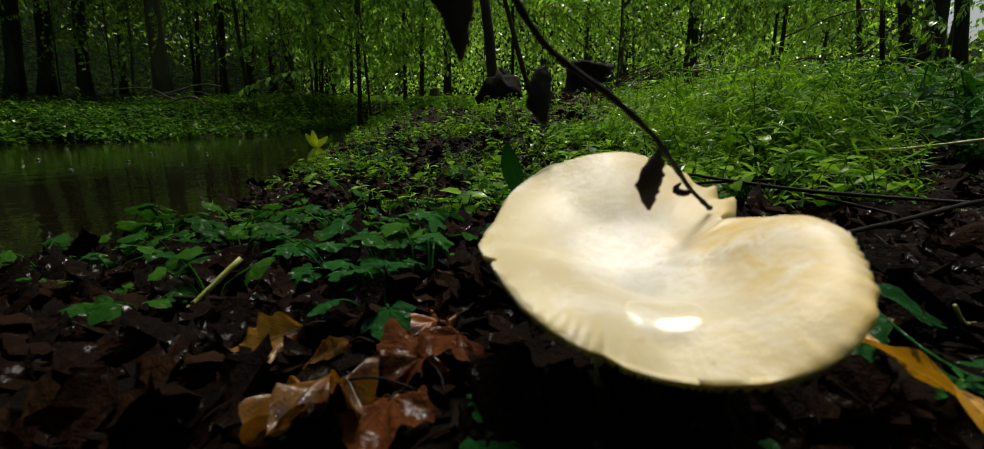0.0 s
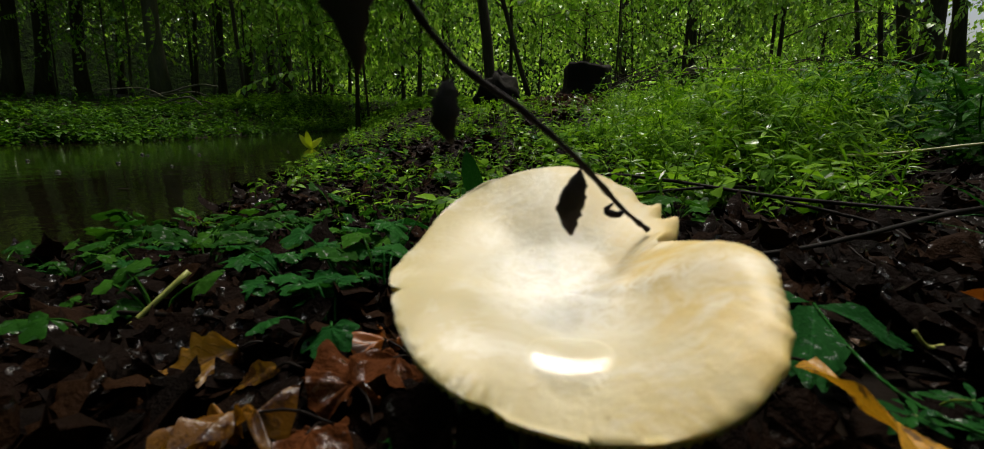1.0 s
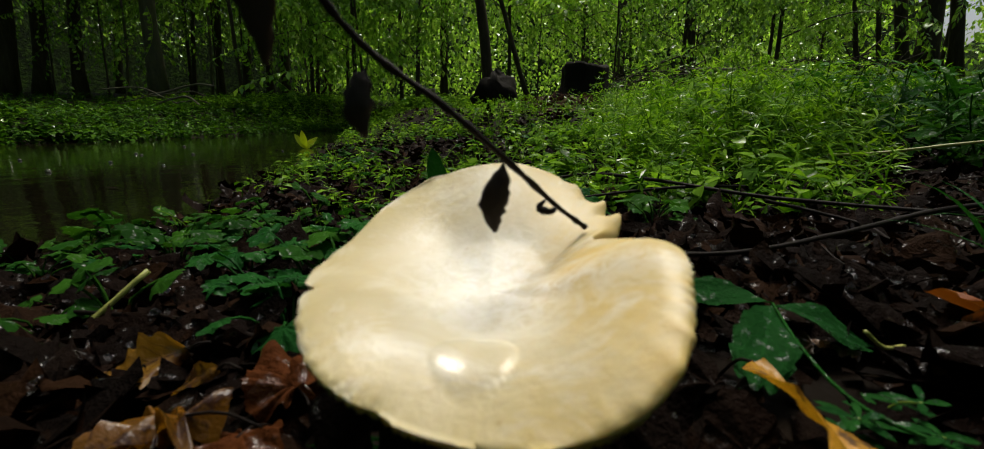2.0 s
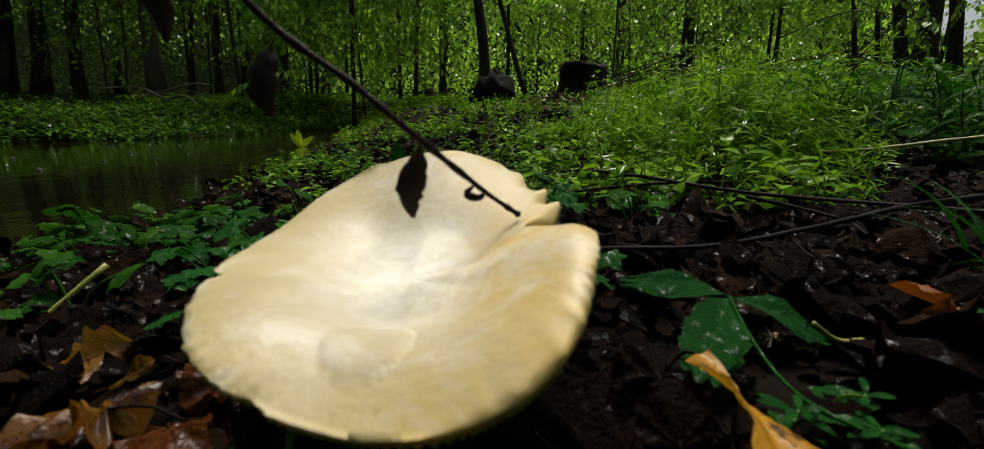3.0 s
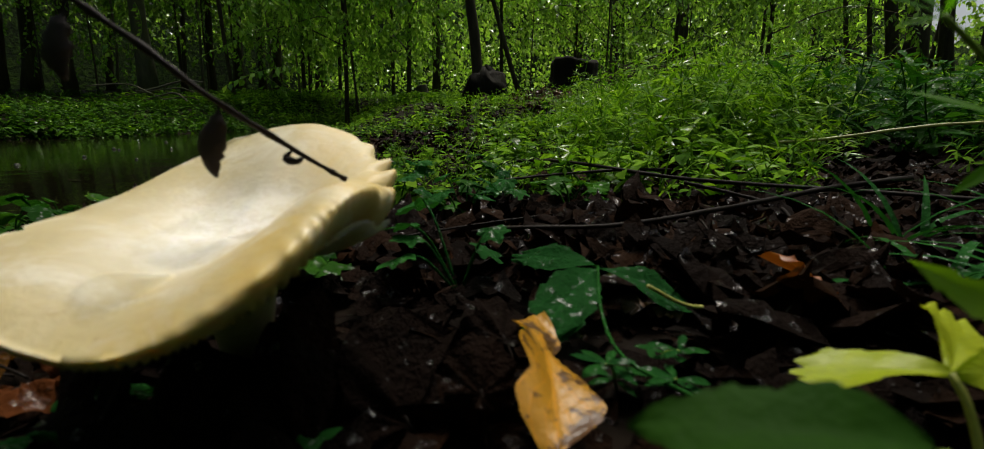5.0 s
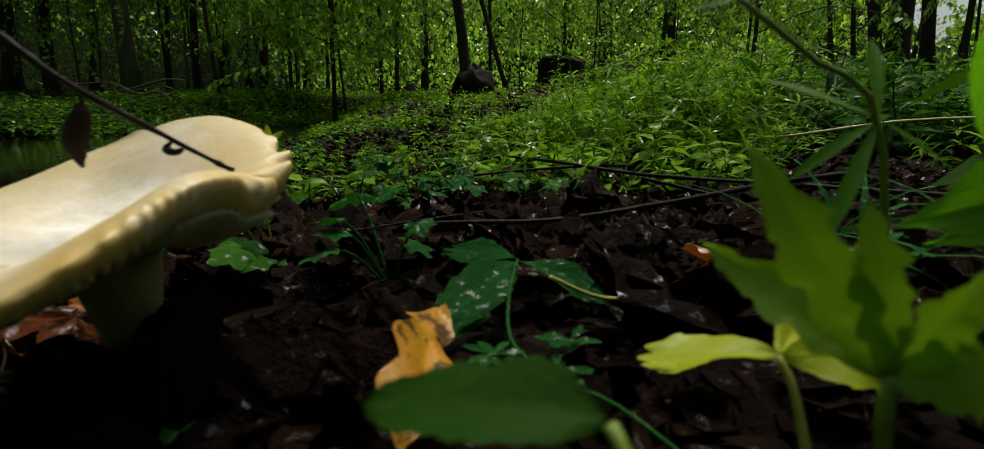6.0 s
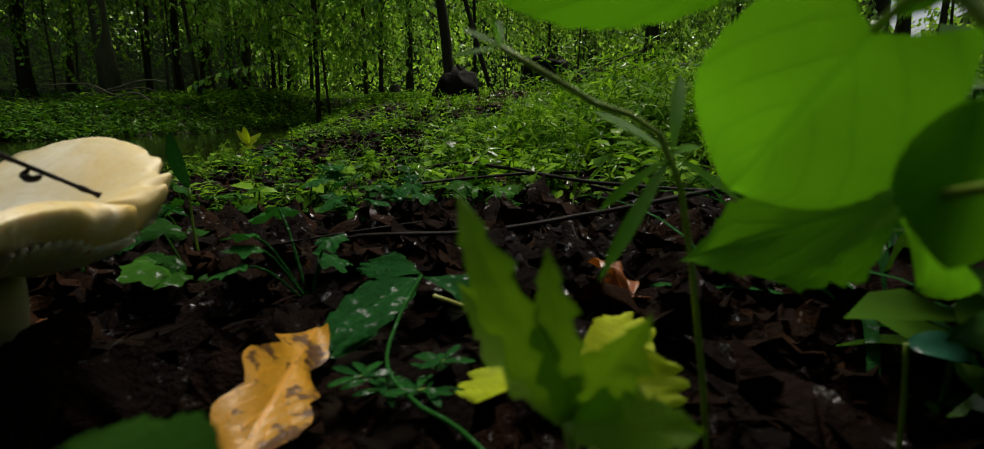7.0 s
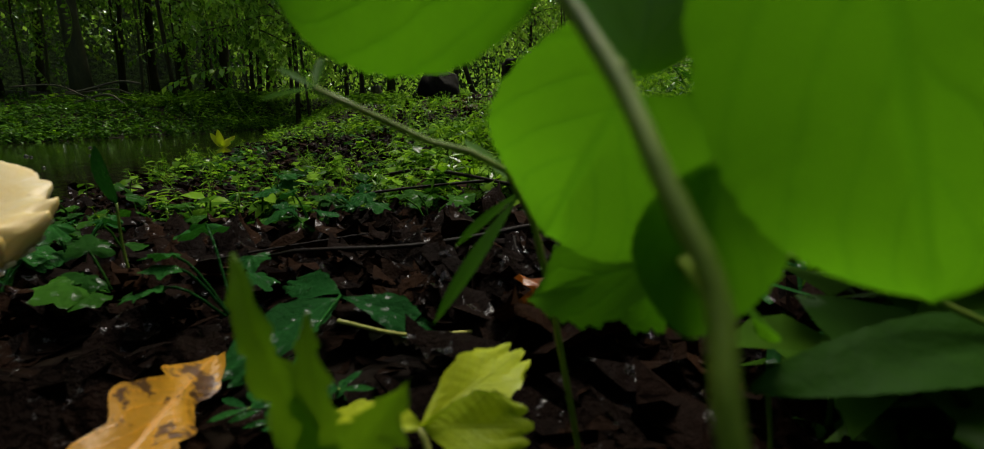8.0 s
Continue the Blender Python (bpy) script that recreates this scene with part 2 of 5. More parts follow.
def lobed(size, lobes, depth=0.45, rings=4, steps=60, cup=0.15, teeth=0.06, spread=2.7, seed=0, vein=0.03, crumple=0.05, cut=1.5):
    """A palmate leaf round its stalk, tip along +y, face up. lobes: rows of angle from the tip, length."""
    rng = np.random.default_rng(seed)
    ang = np.linspace(-spread, spread, steps)
    r = np.full(steps, 0.0)
    for at, long in lobes:
        d = np.abs(ang - at) / (spread / len(lobes))
        r = np.maximum(r, long * (1 - depth * np.clip(d, 0, 1.4) ** cut))
    r = np.maximum(r, 0.12)
    r *= 1 + teeth * np.sign(np.sin(ang * 31 / spread + seed)) * rng.uniform(0.4, 1, steps)
    fade = np.minimum(1, (spread - np.abs(ang)) / 0.25 + 0.35)
    r *= fade
    v, t = [(0, 0, 0)], []
    veins = np.min([np.abs(ang - at) for at, _ in lobes], axis=0)
    waves = rng.uniform(0, 6.28, 3)
    for k in range(1, rings + 1):
        s = k / rings
        rr = r * s * size
        z = -cup * size * (s**2) * (0.6 + 0.4 * np.cos(ang * 2 + waves[0])) - vein * size * s * np.clip(1 - veins * 6, 0, 1)
        z = z + crumple * size * s * np.sin(ang * 5 + waves[1] + 3 * s) + crumple * 0.6 * size * s * np.sin(ang * 11 + waves[2])
        v += list(zip(rr * np.sin(ang), rr * np.cos(ang), z))
    for i in range(steps - 1):
        t.append((0, 1 + i + 1, 1 + i))
        for k in range(rings - 1):
            a, b = 1 + k * steps + i, 1 + (k + 1) * steps + i
            t += [(a, a + 1, b + 1), (a, b + 1, b)]
    return np.array(v, float), np.array(t)


def pose_np(x, y, z, yaw=0.0, pitch=0.0, roll=0.0, scale=1.0):
    """Turned by roll about its length, lifted by pitch, then swung by yaw (radians), all to numpy 4x4."""
    m = Matrix.Translation((x, y, z)) @ Euler((pitch, roll, yaw)).to_matrix().to_4x4()
    return np.array(m) * np.array([[scale] * 3 + [1]] * 3 + [[1] * 4])


def poses_np(xyz, yaw, pitch, roll, scale):
    """The same for arrays."""
    cx, sx, cy, sy, cz, sz = np.cos(pitch), np.sin(pitch), np.cos(roll), np.sin(roll), np.cos(yaw), np.sin(yaw)
    m = np.zeros((len(yaw), 4, 4))
    m[:, 0, 0], m[:, 0, 1], m[:, 0, 2] = cy * cz, sx * sy * cz - cx * sz, cx * sy * cz + sx * sz
    m[:, 1, 0], m[:, 1, 1], m[:, 1, 2] = cy * sz, sx * sy * sz + cx * cz, cx * sy * sz - sx * cz
    m[:, 2, 0], m[:, 2, 1], m[:, 2, 2] = -sy, sx * cy, cx * cy
    m[:, :3, :3] *= np.asarray(scale)[:, None, None]
    m[:, :3, 3], m[:, 3, 3] = xyz, 1
    return m


def joined(*pieces):
    v, t, n = [], [], 0
    for a, b in pieces:
        v.append(a)
        t.append(np.asarray(b) + n)
        n += len(a)
    return np.concatenate(v), np.concatenate(t)


def moved(piece, m):
    m = np.asarray(m)
    return piece[0] @ m[:3, :3].T + m[:3, 3], piece[1]


# ---- the lie of the land ----
SHORE_Y = [0.0, 0.30, 0.41, 0.67, 1.0, 1.6, 2.5, 4.8, 9.0]
SHORE_X = [-0.80, -0.60, -0.52, -0.46, -0.54, -0.67, -0.90, -1.43, -2.25]
BANK_Y = [-1.0, 1.5, 2.8, 3.4, 4.8, 9.0]
BANK_X = [-5.0, -4.3, -3.0, -2.65, -2.45, -2.3]
WATER_Z = -0.035


def lumps(x, y, scale, seed=0.0):
    return (np.sin(x * scale + 1.7 * np.sin(y * scale * 0.7 + seed) + seed) + np.sin(y * scale * 1.3 + 1.3 * np.sin(x * scale * 0.9 + seed * 2))) * 0.5


def pond(x, y):
    """How far inside the puddle's edge a place lies, in metres; negative outside."""
    wob = 0.03 * lumps(x, y, 9.0, 2.0)
    d = np.minimum(np.interp(y, SHORE_Y, SHORE_X) - x, x - np.interp(y, BANK_Y, BANK_X))
    return np.minimum(np.minimum(d, y - 0.25 + 0.75 * np.sin(np.clip(-0.6 - x, 0, 3.7) * 0.85) + 0.06 * np.sin(5 * x)), 9.0 - y) + wob


def ground_z(x, y):
    x, y = np.asarray(x, float), np.asarray(y, float)
    d = pond(x, y)
    side = np.clip(x / np.maximum(y, 0.5) / 0.6, 0, 1)
    rise = (0.048 + 0.034 * side) * np.clip(y - 1.0, 0, 13) + 0.03 * np.clip(np.abs(x) - 4, 0, 12)
    mound = 0.07 * np.exp(-((x - 0.7) ** 2 / 0.7 + (y - 5.0) ** 2 / 0.6))
    near = np.exp(-(x**2 + y**2) / 0.5)
    land = rise + mound + (0.004 + 0.02 * (1 - near)) * lumps(x, y, 5.0) + 0.002 * lumps(x, y, 40.0, 1.0) + 0.05 * lumps(x, y, 0.7, 3.0) * (1 - near)
    out = np.clip(-d / 0.8, 0, 1)
    land = np.where(d < 0, WATER_Z + 0.003 + (land - WATER_Z) * (out * out * (3 - 2 * out)), land)
    return np.where(d < 0, land, WATER_Z - 0.09 * np.clip(d / 0.4, 0, 1))


rings = np.concatenate([[0.004], np.geomspace(0.02, 70, 210)])
spokes = np.linspace(0, 2 * np.pi, 300, endpoint=False)
gx = np.concatenate([[0.0], (rings[1:, None] * np.sin(spokes)).ravel()])
gy = np.concatenate([[0.1], 0.1 + (rings[1:, None] * np.cos(spokes)).ravel()])
gt, ns = [], len(spokes)
for k in range(ns):
    gt.append((0, 1 + (k + 1) % ns, 1 + k))
for i in range(len(rings) - 2):
    a = 1 + i * ns + np.arange(ns)
    b = 1 + i * ns + (np.arange(ns) + 1) % ns
    gt += list(zip(a, b, b + ns)) + list(zip(a, b + ns, a + ns))
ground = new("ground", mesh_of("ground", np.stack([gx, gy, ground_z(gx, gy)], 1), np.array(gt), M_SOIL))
tagged(ground, "wet forest soil under rotting leaves, darkened for shade", "ground", kind="structure")

# ---- water ----
M_WATER, nt, p, out = nodes_of("murky_puddle_water")
silt = noise_tex(nt, 2.5, 4)
nt.links.new(ramp(nt, silt.outputs[0], (0.35, (0.004, 0.0035, 0.0015)), (0.7, (0.010, 0.008, 0.0035))), p.inputs["Base Color"])
p.inputs["Roughness"].default_value, p.inputs["IOR"].default_value = 0.05, 1.33
swell = noise_tex(nt, 9.0, 3, 0.5)
bump(nt, p, swell.outputs[0], 0.25, 0.006)
ripple = noise_tex(nt, 40.0, 2, 0.5)
bump(nt, p, ripple.outputs[0], 0.12, 0.002)
wy = np.linspace(-1.0, 10.5, 60)
wl, wr = np.interp(wy, BANK_Y, BANK_X) - 0.4, np.interp(wy, SHORE_Y, SHORE_X) + 0.35
wv = np.concatenate([np.stack([wl, wy, 0 * wy], 1), np.stack([wr, wy, 0 * wy], 1)])
wt = [q for i in range(59) for q in ((i, i + 60, i + 61), (i, i + 61, i + 1))]
water = new("water", mesh_of("water", wv, np.array(wt), M_WATER))
water.location.z = WATER_Z
tagged(water, "still brown rain puddle reflecting the trees", "water", kind="structure")

# ---- trees ----


def spray(seed, length=0.55, leaves=13, size=0.075, hang=0.7):
    """A drooping twig along +y with alternate leaves."""
    rng = np.random.default_rng(seed)
    s = np.linspace(0, 1, 6)
    path = np.stack([0.03 * np.sin(s * 4 + seed), length * s, -hang * 0.3 * length * s**2], 1)
    pieces = [tube(path, np.linspace(0.004, 0.0015, 6), 3, close=False)]
    for i in range(leaves):
        f = (i + 0.6) / leaves
        at = np.array([np.interp(f, s, path[:, k]) for k in range(3)])
        big = size * rng.uniform(0.7, 1.15)
        b = blade(big, big * 0.55, 2, 0.2, 0.5)
        yaw = (-1) ** i * rng.uniform(0.6, 1.3)
        pieces.append(moved(b, pose_np(*at, yaw, -rng.uniform(0.1, 1.2) * hang, rng.uniform(-0.5, 0.5))))
    return joined(*pieces)


SPRAYS = [spray(k, 0.6, 17, 0.088, hang=h) for k, h in enumerate((0.6, 1.0, 1.4, 0.8))]
FINE_SPRAYS = [spray(k + 9, 0.62, 20, 0.078, h) for k, h in enumerate((0.9, 1.5, 2.0))]


def crown_mesh(name, anchors, count, reach, rng, material, templates, scale=(0.8, 1.5), drop=0.3):
    """Sprays round the anchor places, thinning outward."""
    s = Soup()
    anchors = np.asarray(anchors)
    for k, template in enumerate(templates):
        n = count // len(templates)
        at = anchors[rng.integers(0, len(anchors), n)] + rng.normal(size=(n, 3)) * np.array([reach, reach, reach * 0.7])
        s.many(template, poses_np(at, rng.uniform(0, 6.28, n), rng.normal(-drop, 0.35, n), rng.normal(0, 0.3, n), rng.uniform(*scale, n)))
    return s.mesh(name, material)


def tree(x, y, r, lean, seed, height=9.0, low=2.2, count=120, reach=0.6, crown=None, bark=None, label="", limbs=5, templates=None, bend=0.0):
    rng = np.random.default_rng(seed)
    z = float(ground_z(x, y)) - 0.05
    ob = thing("tree", label or "slender dark-barked woodland tree in spring leaf", "tree", (x, y, z), "trees of the wood")
    s = np.linspace(0, 1, 16)
    wob = np.cumsum(rng.normal(size=(16, 2)), 0) * 0.012 * height / 9
    path = np.stack([lean * height * s + bend * np.sin(s * 9) + wob[:, 0] - wob[0, 0], wob[:, 1] - wob[0, 1], height * s], 1)
    flare = 0.82 * r * (1 - 0.6 * s) + r * 0.3 * np.exp(-s * 60)
    part("trunk", mesh_of("trunk", *tube(path, flare, 10, 0.06, seed), bark or M_BARK), ob)
    anchors = []
    for k in range(limbs):
        f = rng.uniform(low, height * 0.95) / height
        start = np.array([np.interp(f, s, path[:, c]) for c in range(3)])
        a, long = rng.uniform(0, 6.28), rng.uniform(0.9, 2.0)
        reach_to = start + long * np.array([math.cos(a), math.sin(a), rng.uniform(-0.1, 0.45)])
        mid = (start + reach_to) / 2 + np.array([0, 0, 0.15 * long])
        pts = spline([start, mid, reach_to], 7)
        part("limb", mesh_of("limb", *tube(pts, np.linspace(r * 0.28, 0.006, 7), 5), bark or M_BARK), ob)
        anchors += list(pts[2:]) + [reach_to + (0, 0, -0.2)]
    if count:
        part("crown", crown_mesh("crown", anchors, count, reach, rng, crown or M_CROWN, templates or SPRAYS), ob)
    return ob


TREES = [
    (-8.56, 9.0, 0.166, 0.12), (-9.73, 11.0, 0.178, 0.12), (-7.69, 9.5, 0.133, 0.07), (-10.25, 14.0, 0.116, 0.12),
    (-6.41, 12.0, 0.107, 0.06), (-5.27, 11.0, 0.126, 0.04), (-5.67, 13.0, 0.112, 0.0), (-4.89, 12.0, 0.141, 0.04),
    (-4.56, 14.0, 0.143, 0.04), (-0.97, 10.0, 0.091, 0.02), (2.97, 16.0, 0.177, -0.05), (3.19, 13.0, 0.138, 0.02),
    (4.60, 12.0, 0.156, -0.04), (7.20, 9.0, 0.133, -0.15), (8.57, 9.5, 0.140, -0.16),
]
# Crowns left of -3 take the shaded leaf colours, the rest the lit.
for k, (x, y, r, lean) in enumerate(TREES):
    tree(x, y, r, lean, 20 + k, low=2.0 if x < -3 else 1.6, count=100, crown=M_CROWN if x < -3 else M_CROWN_LIT)
tree(-5.58, 8.5, 0.16, -0.01, 60, count=140, bark=M_PALE_BARK, label="stout tree with pale lichen-mottled bark")
tree(6.26, 7.5, 0.185, 0.0, 61, count=120, low=1.8, label="thick dark tree trunk at the wood's edge")
tree(-0.06, 6.05, 0.078, -0.13, 62, height=6, low=2.2, count=60, bend=0.07, label="leaning dark tree with a swollen mossy base")
for k, (x, y, r, lean) in enumerate([(-5.86, 10.0, 0.05, 0.08), (-3.68, 7.5, 0.035, -0.08), (-3.78, 11.0, 0.028, 0.08), (-2.0, 8.0, 0.025, -0.05), (0.58, 8.0, 0.05, -0.28), (2.98, 11.0, 0.035, -0.05), (6.4, 9.0, 0.055, -0.16), (7.56, 10.0, 0.055, -0.16)]):
    tree(x, y, r, lean, 80 + k, height=6.5, low=1.2, count=50, reach=0.45, limbs=4, templates=FINE_SPRAYS, crown=M_CROWN_LIT, label="thin leaning sapling in fresh leaf")
for k, (x, y, r, lean) in enumerate([(8.1, 8.4, 0.04, 0.04), (9.6, 9.8, 0.06, -0.05), (8.9, 8.9, 0.03, -0.10), (10.6, 9.6, 0.07, 0.03), (9.2, 10.6, 0.05, 0.08)]):
    tree(x, y, r, lean, 280 + k, height=7.0, low=1.6, count=110, reach=0.6, limbs=12, templates=FINE_SPRAYS, crown=M_CROWN_LIT, label="thin twiggy tree against the pale sky")
# leafy understorey whose sprays hang to the ground
for k, (x, y, h, n, cr) in enumerate([(-2.3, 8.4, 5.5, 620, 1), (-1.2, 8.0, 5.0, 620, 1), (-1.7, 9.4, 5.5, 420, 1), (-3.0, 10.5, 6, 420, 1), (-3.4, 9.6, 5.5, 350, 0), (0.3, 9.8, 5, 330, 1), (1.8, 10.5, 5, 330, 1), (3.3, 9.0, 4.5, 300, 0), (4.6, 8.4, 4.0, 300, 0), (5.6, 10.5, 5, 300, 1), (-6.8, 11.5, 6, 330, 0), (-8.4, 12.8, 6, 330, 0), (-4.4, 12.8, 6, 300, 1), (7.6, 12.0, 5, 260, 1)]):
    tree(x, y, 0.045, 0.02, 120 + k, height=h, low=1.25 if x < -2.5 else 0.75, count=int(n * 0.62), reach=0.22, limbs=12, templates=FINE_SPRAYS, crown=M_CROWN_LIT if cr else M_CROWN, label="leafy understorey hornbeam with drooping sprays")
for k, (x, y) in enumerate([(-6.2, 8.2), (-4.3, 8.8), (-7.4, 8.6), (-3.1, 9.0), (-5.2, 9.6), (2.0, 8.6), (3.9, 10.0), (1.0, 11.5), (-0.3, 11.8)]):
    tree(x, y, 0.02, 0.03, 200 + k, height=3.6, low=0.9, count=90, reach=0.4, limbs=7, templates=FINE_SPRAYS, crown=M_CROWN_LIT, label="small sapling with light sprays of leaves")
for k, (x, y, r, lean) in enumerate([(-5.1, 9.2, 0.03, 0.03), (-4.05, 9.6, 0.035, 0.02), (-3.2, 8.8, 0.022, -0.05), (-6.9, 9.6, 0.03, 0.05), (2.4, 9.8, 0.025, -0.05)]):
    tree(x, y, r, lean, 240 + k, height=6.0, low=1.5, count=70, reach=0.4, limbs=5, templates=FINE_SPRAYS, crown=M_CROWN_LIT, bark=M_PALE_BARK, bend=0.04, label="thin pale-stemmed sapling at the wood's edge")
# the wood goes on behind and beside the puddle
for k in range(16):
    a = radians(100 + k * 10.5)
    d = 7 + 3.5 * (k % 3)
    tree(d * math.sin(a + 0.35), d * math.cos(a + 0.35), 0.14, 0.0, 160 + k, count=70, reach=0.9, low=2.5)

rng = np.random.default_rng(5)


def clump(seed, leaves=44, size=0.15):
    """A loose bunch of far leaves about a metre wide."""
    rng = np.random.default_rng(seed)
    v, t = blade(size, size * 0.6, 2, 0.2, 0.5)
    n = leaves
    at = rng.normal(size=(n, 3)) * (0.38, 0.38, 0.26)
    m = poses_np(at, rng.uniform(0, 6.28, n), rng.normal(-0.6, 0.5, n), rng.normal(0, 0.5, n), rng.uniform(0.6, 1.2, n))
    return joined(*[(v @ k[:3, :3].T + k[:3, 3], t) for k in m])


CLUMPS = [clump(k) for k in range(4)]


def leafage(name, label, count, place, material, scale):
    s = Soup()
    for template in CLUMPS:
        n = count // len(CLUMPS)
        s.many(template, poses_np(place(n), rng.uniform(0, 6.28, n), rng.normal(-0.1, 0.3, n), rng.normal(0, 0.3, n), rng.uniform(*scale, n)))
    return tagged(new(name, s.mesh(name, material)), label, "foliage", kind="stuff")


def ring_of_wood(a0, a1, d0, d1, high, low=0.0):
    def place(n):
        a, d = rng.uniform(a0, a1, n), rng.uniform(d0, d1, n)
        x, y = d * np.sin(a), d * np.cos(a)
        return np.stack([x, y, ground_z(x, y) + low + (high - low) * rng.uniform(0, 1, n) ** 1.2], 1)
    return place


# the slope of woods behind everything; noise paints its near-black shaded gaps
M_FAR, nt, p, out = nodes_of("distant_woods")
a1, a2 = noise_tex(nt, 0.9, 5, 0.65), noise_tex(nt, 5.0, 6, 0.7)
painted_gaps = mix(nt, 0.5, ramp(nt, a1.outputs[0], (0.35, (0.002, 0.007, 0.001)), (0.7, (0.02, 0.05, 0.004))), ramp(nt, a2.outputs[0], (0.45, (0.002, 0.007, 0.001)), (0.68, (0.06, 0.13, 0.008))))
nt.links.new(painted_gaps, p.inputs["Base Color"])
p.inputs["Roughness"].default_value, p.inputs["Specular IOR Level"].default_value = 0.9, 0.05
bump(nt, p, a2.outputs[0], 1.0, 0.6)
wa = np.linspace(0, 2 * np.pi, 180, endpoint=False)
open_side = np.exp(-(((np.degrees(wa) - 43 + 180) % 360 - 180) / 11.0) ** 2)
rise = 13 - 7.0 * open_side + 1.2 * np.sin(wa * 23) + 0.8 * np.sin(wa * 57 + 1)
rows = [np.stack([np.sin(wa) * (36 + k), np.cos(wa) * (36 + k), -1 + (rise + 1) * k / 6], 1) for k in range(7)]
bt = [q for k in range(6) for i in range(180) for q in ((k * 180 + i, k * 180 + (i + 1) % 180, k * 180 + 180 + (i + 1) % 180), (k * 180 + i, k * 180 + 180 + (i + 1) % 180, k * 180 + 180 + i))]
tagged(new("backdrop", mesh_of("backdrop", np.concatenate(rows), np.array(bt), M_FAR)), "distant wooded slope with painted dark gaps closing the view", "backdrop", kind="structure")
leafage("far_woods", "green foliage of the wood beyond in lit leaf colours", 850, ring_of_wood(-0.35, 1.3, 13.5, 26, 7.5, 0.5), M_CROWN_LIT, (0.8, 1.6))
leafage("shaded_woods", "green foliage deep in the wood in shaded leaf colours", 850, ring_of_wood(-1.5, -0.3, 14, 26, 9, 2.4), M_CROWN, (0.8, 1.6))
leafage("woods_behind", "green foliage of the wood all round", 1500, ring_of_wood(1.3, 4.8, 12, 18, 10), M_CROWN, (1.4, 2.4))


def overhead(x0, x1, y0, y1):
    return lambda n: np.stack([rng.uniform(x0, x1, n), rng.uniform(y0, y1, n), rng.uniform(6.0, 9.5, n)], 1)


# Leaf clumps above the view, added to block light onto what lies below.
leafage("canopy", "unseen leaf clumps added overhead behind the camera", 260, overhead(-14, 14, -14, -4), M_CROWN, (1.2, 2.2))
leafage("near_canopy", "unseen leaf clumps added to shade the clearing", 42, overhead(-3.5, 5.5, 1.5, 5.2), M_CROWN, (1.2, 2.2))
leafage("dense_canopy", "unseen leaf clumps added to shade the trees by the puddle", 520, overhead(-14, -4.5, 4, 18), M_CROWN, (1.2, 2.2))

leafage("heavy_canopy", "unseen leaf clumps added to darken a corner of the wood", 380, overhead(-14, -8.0, 4, 18), M_CROWN, (1.2, 2.2))

# ---- stump ----
sv, stt = [], []
for i, (h, k) in enumerate([(-0.1, 1.35), (0.03, 1.15), (0.12, 1.03), (0.24, 0.98), (0.31, 1.0), (0.335, 0.95), (0.32, 0.6), (0.30, 0.2)]):
    for j in range(28):
        a = j / 28 * 6.283
        rr = 0.235 * k * (1 + 0.06 * math.sin(3 * a + 1) + 0.04 * math.sin(7 * a + i * 0.3) + (0.05 * math.sin(5 * a) if i < 2 else 0))
        sv.append((rr * math.cos(a), rr * math.sin(a), h + 0.02 * math.sin(2 * a) * (i > 3) + 0.008 * math.sin(9 * a) * (i == 5)))
for i in range(7):
    for j in range(28):
        a, b = i * 28 + j, i * 28 + (j + 1) % 28
        stt += [(a, b, b + 28), (a, b + 28, a + 28)]
stt += [(196 + j, 196 + (j + 1) % 28, len(sv)) for j in range(28)]
sv.append((0, 0, 0.30))
stump = new("tree_stump", mesh_of("tree_stump", np.array(sv), np.array(stt), M_STUMP))
stump.location = (0.92, 5.25, float(ground_z(0.92, 5.25)) + 0.02)
tagged(stump, "low dark rotten tree stump on a leafy mound", "tree stump")

# ---- herbs ----


def cleavers(seed, height=0.3, whorls=7, leaf=0.035, steps=2):
    """A scrambling stem with whorls of narrow leaves."""
    rng = np.random.default_rng(seed)
    s = np.linspace(0, 1, 7)
    bend = rng.uniform(-0.35, 0.35, 2)
    path = np.stack([bend[0] * height * s**2, bend[1] * height * s**2, height * s * (1 - 0.12 * s)], 1)
    pieces = [tube(path, 0.0012, 3, close=False)]
    for k in range(whorls):
        f = 0.12 + 0.88 * k / (whorls - 1)
        at = [np.interp(f, s, path[:, c]) for c in range(3)]
        big = leaf * (0.55 + 0.6 * math.sin(math.pi * min(1, 0.25 + 0.75 * f)))
        for j in range(6):
            b = blade(big * rng.uniform(0.7, 1.15), big * 0.17, steps, 0.15, 0.6, 1.1)
            pieces.append(moved(b, pose_np(*at, j * 1.047 + k * 0.5, rng.uniform(-0.1, 0.7) + 0.4 * (k == whorls - 1))))
    return joined(*pieces)


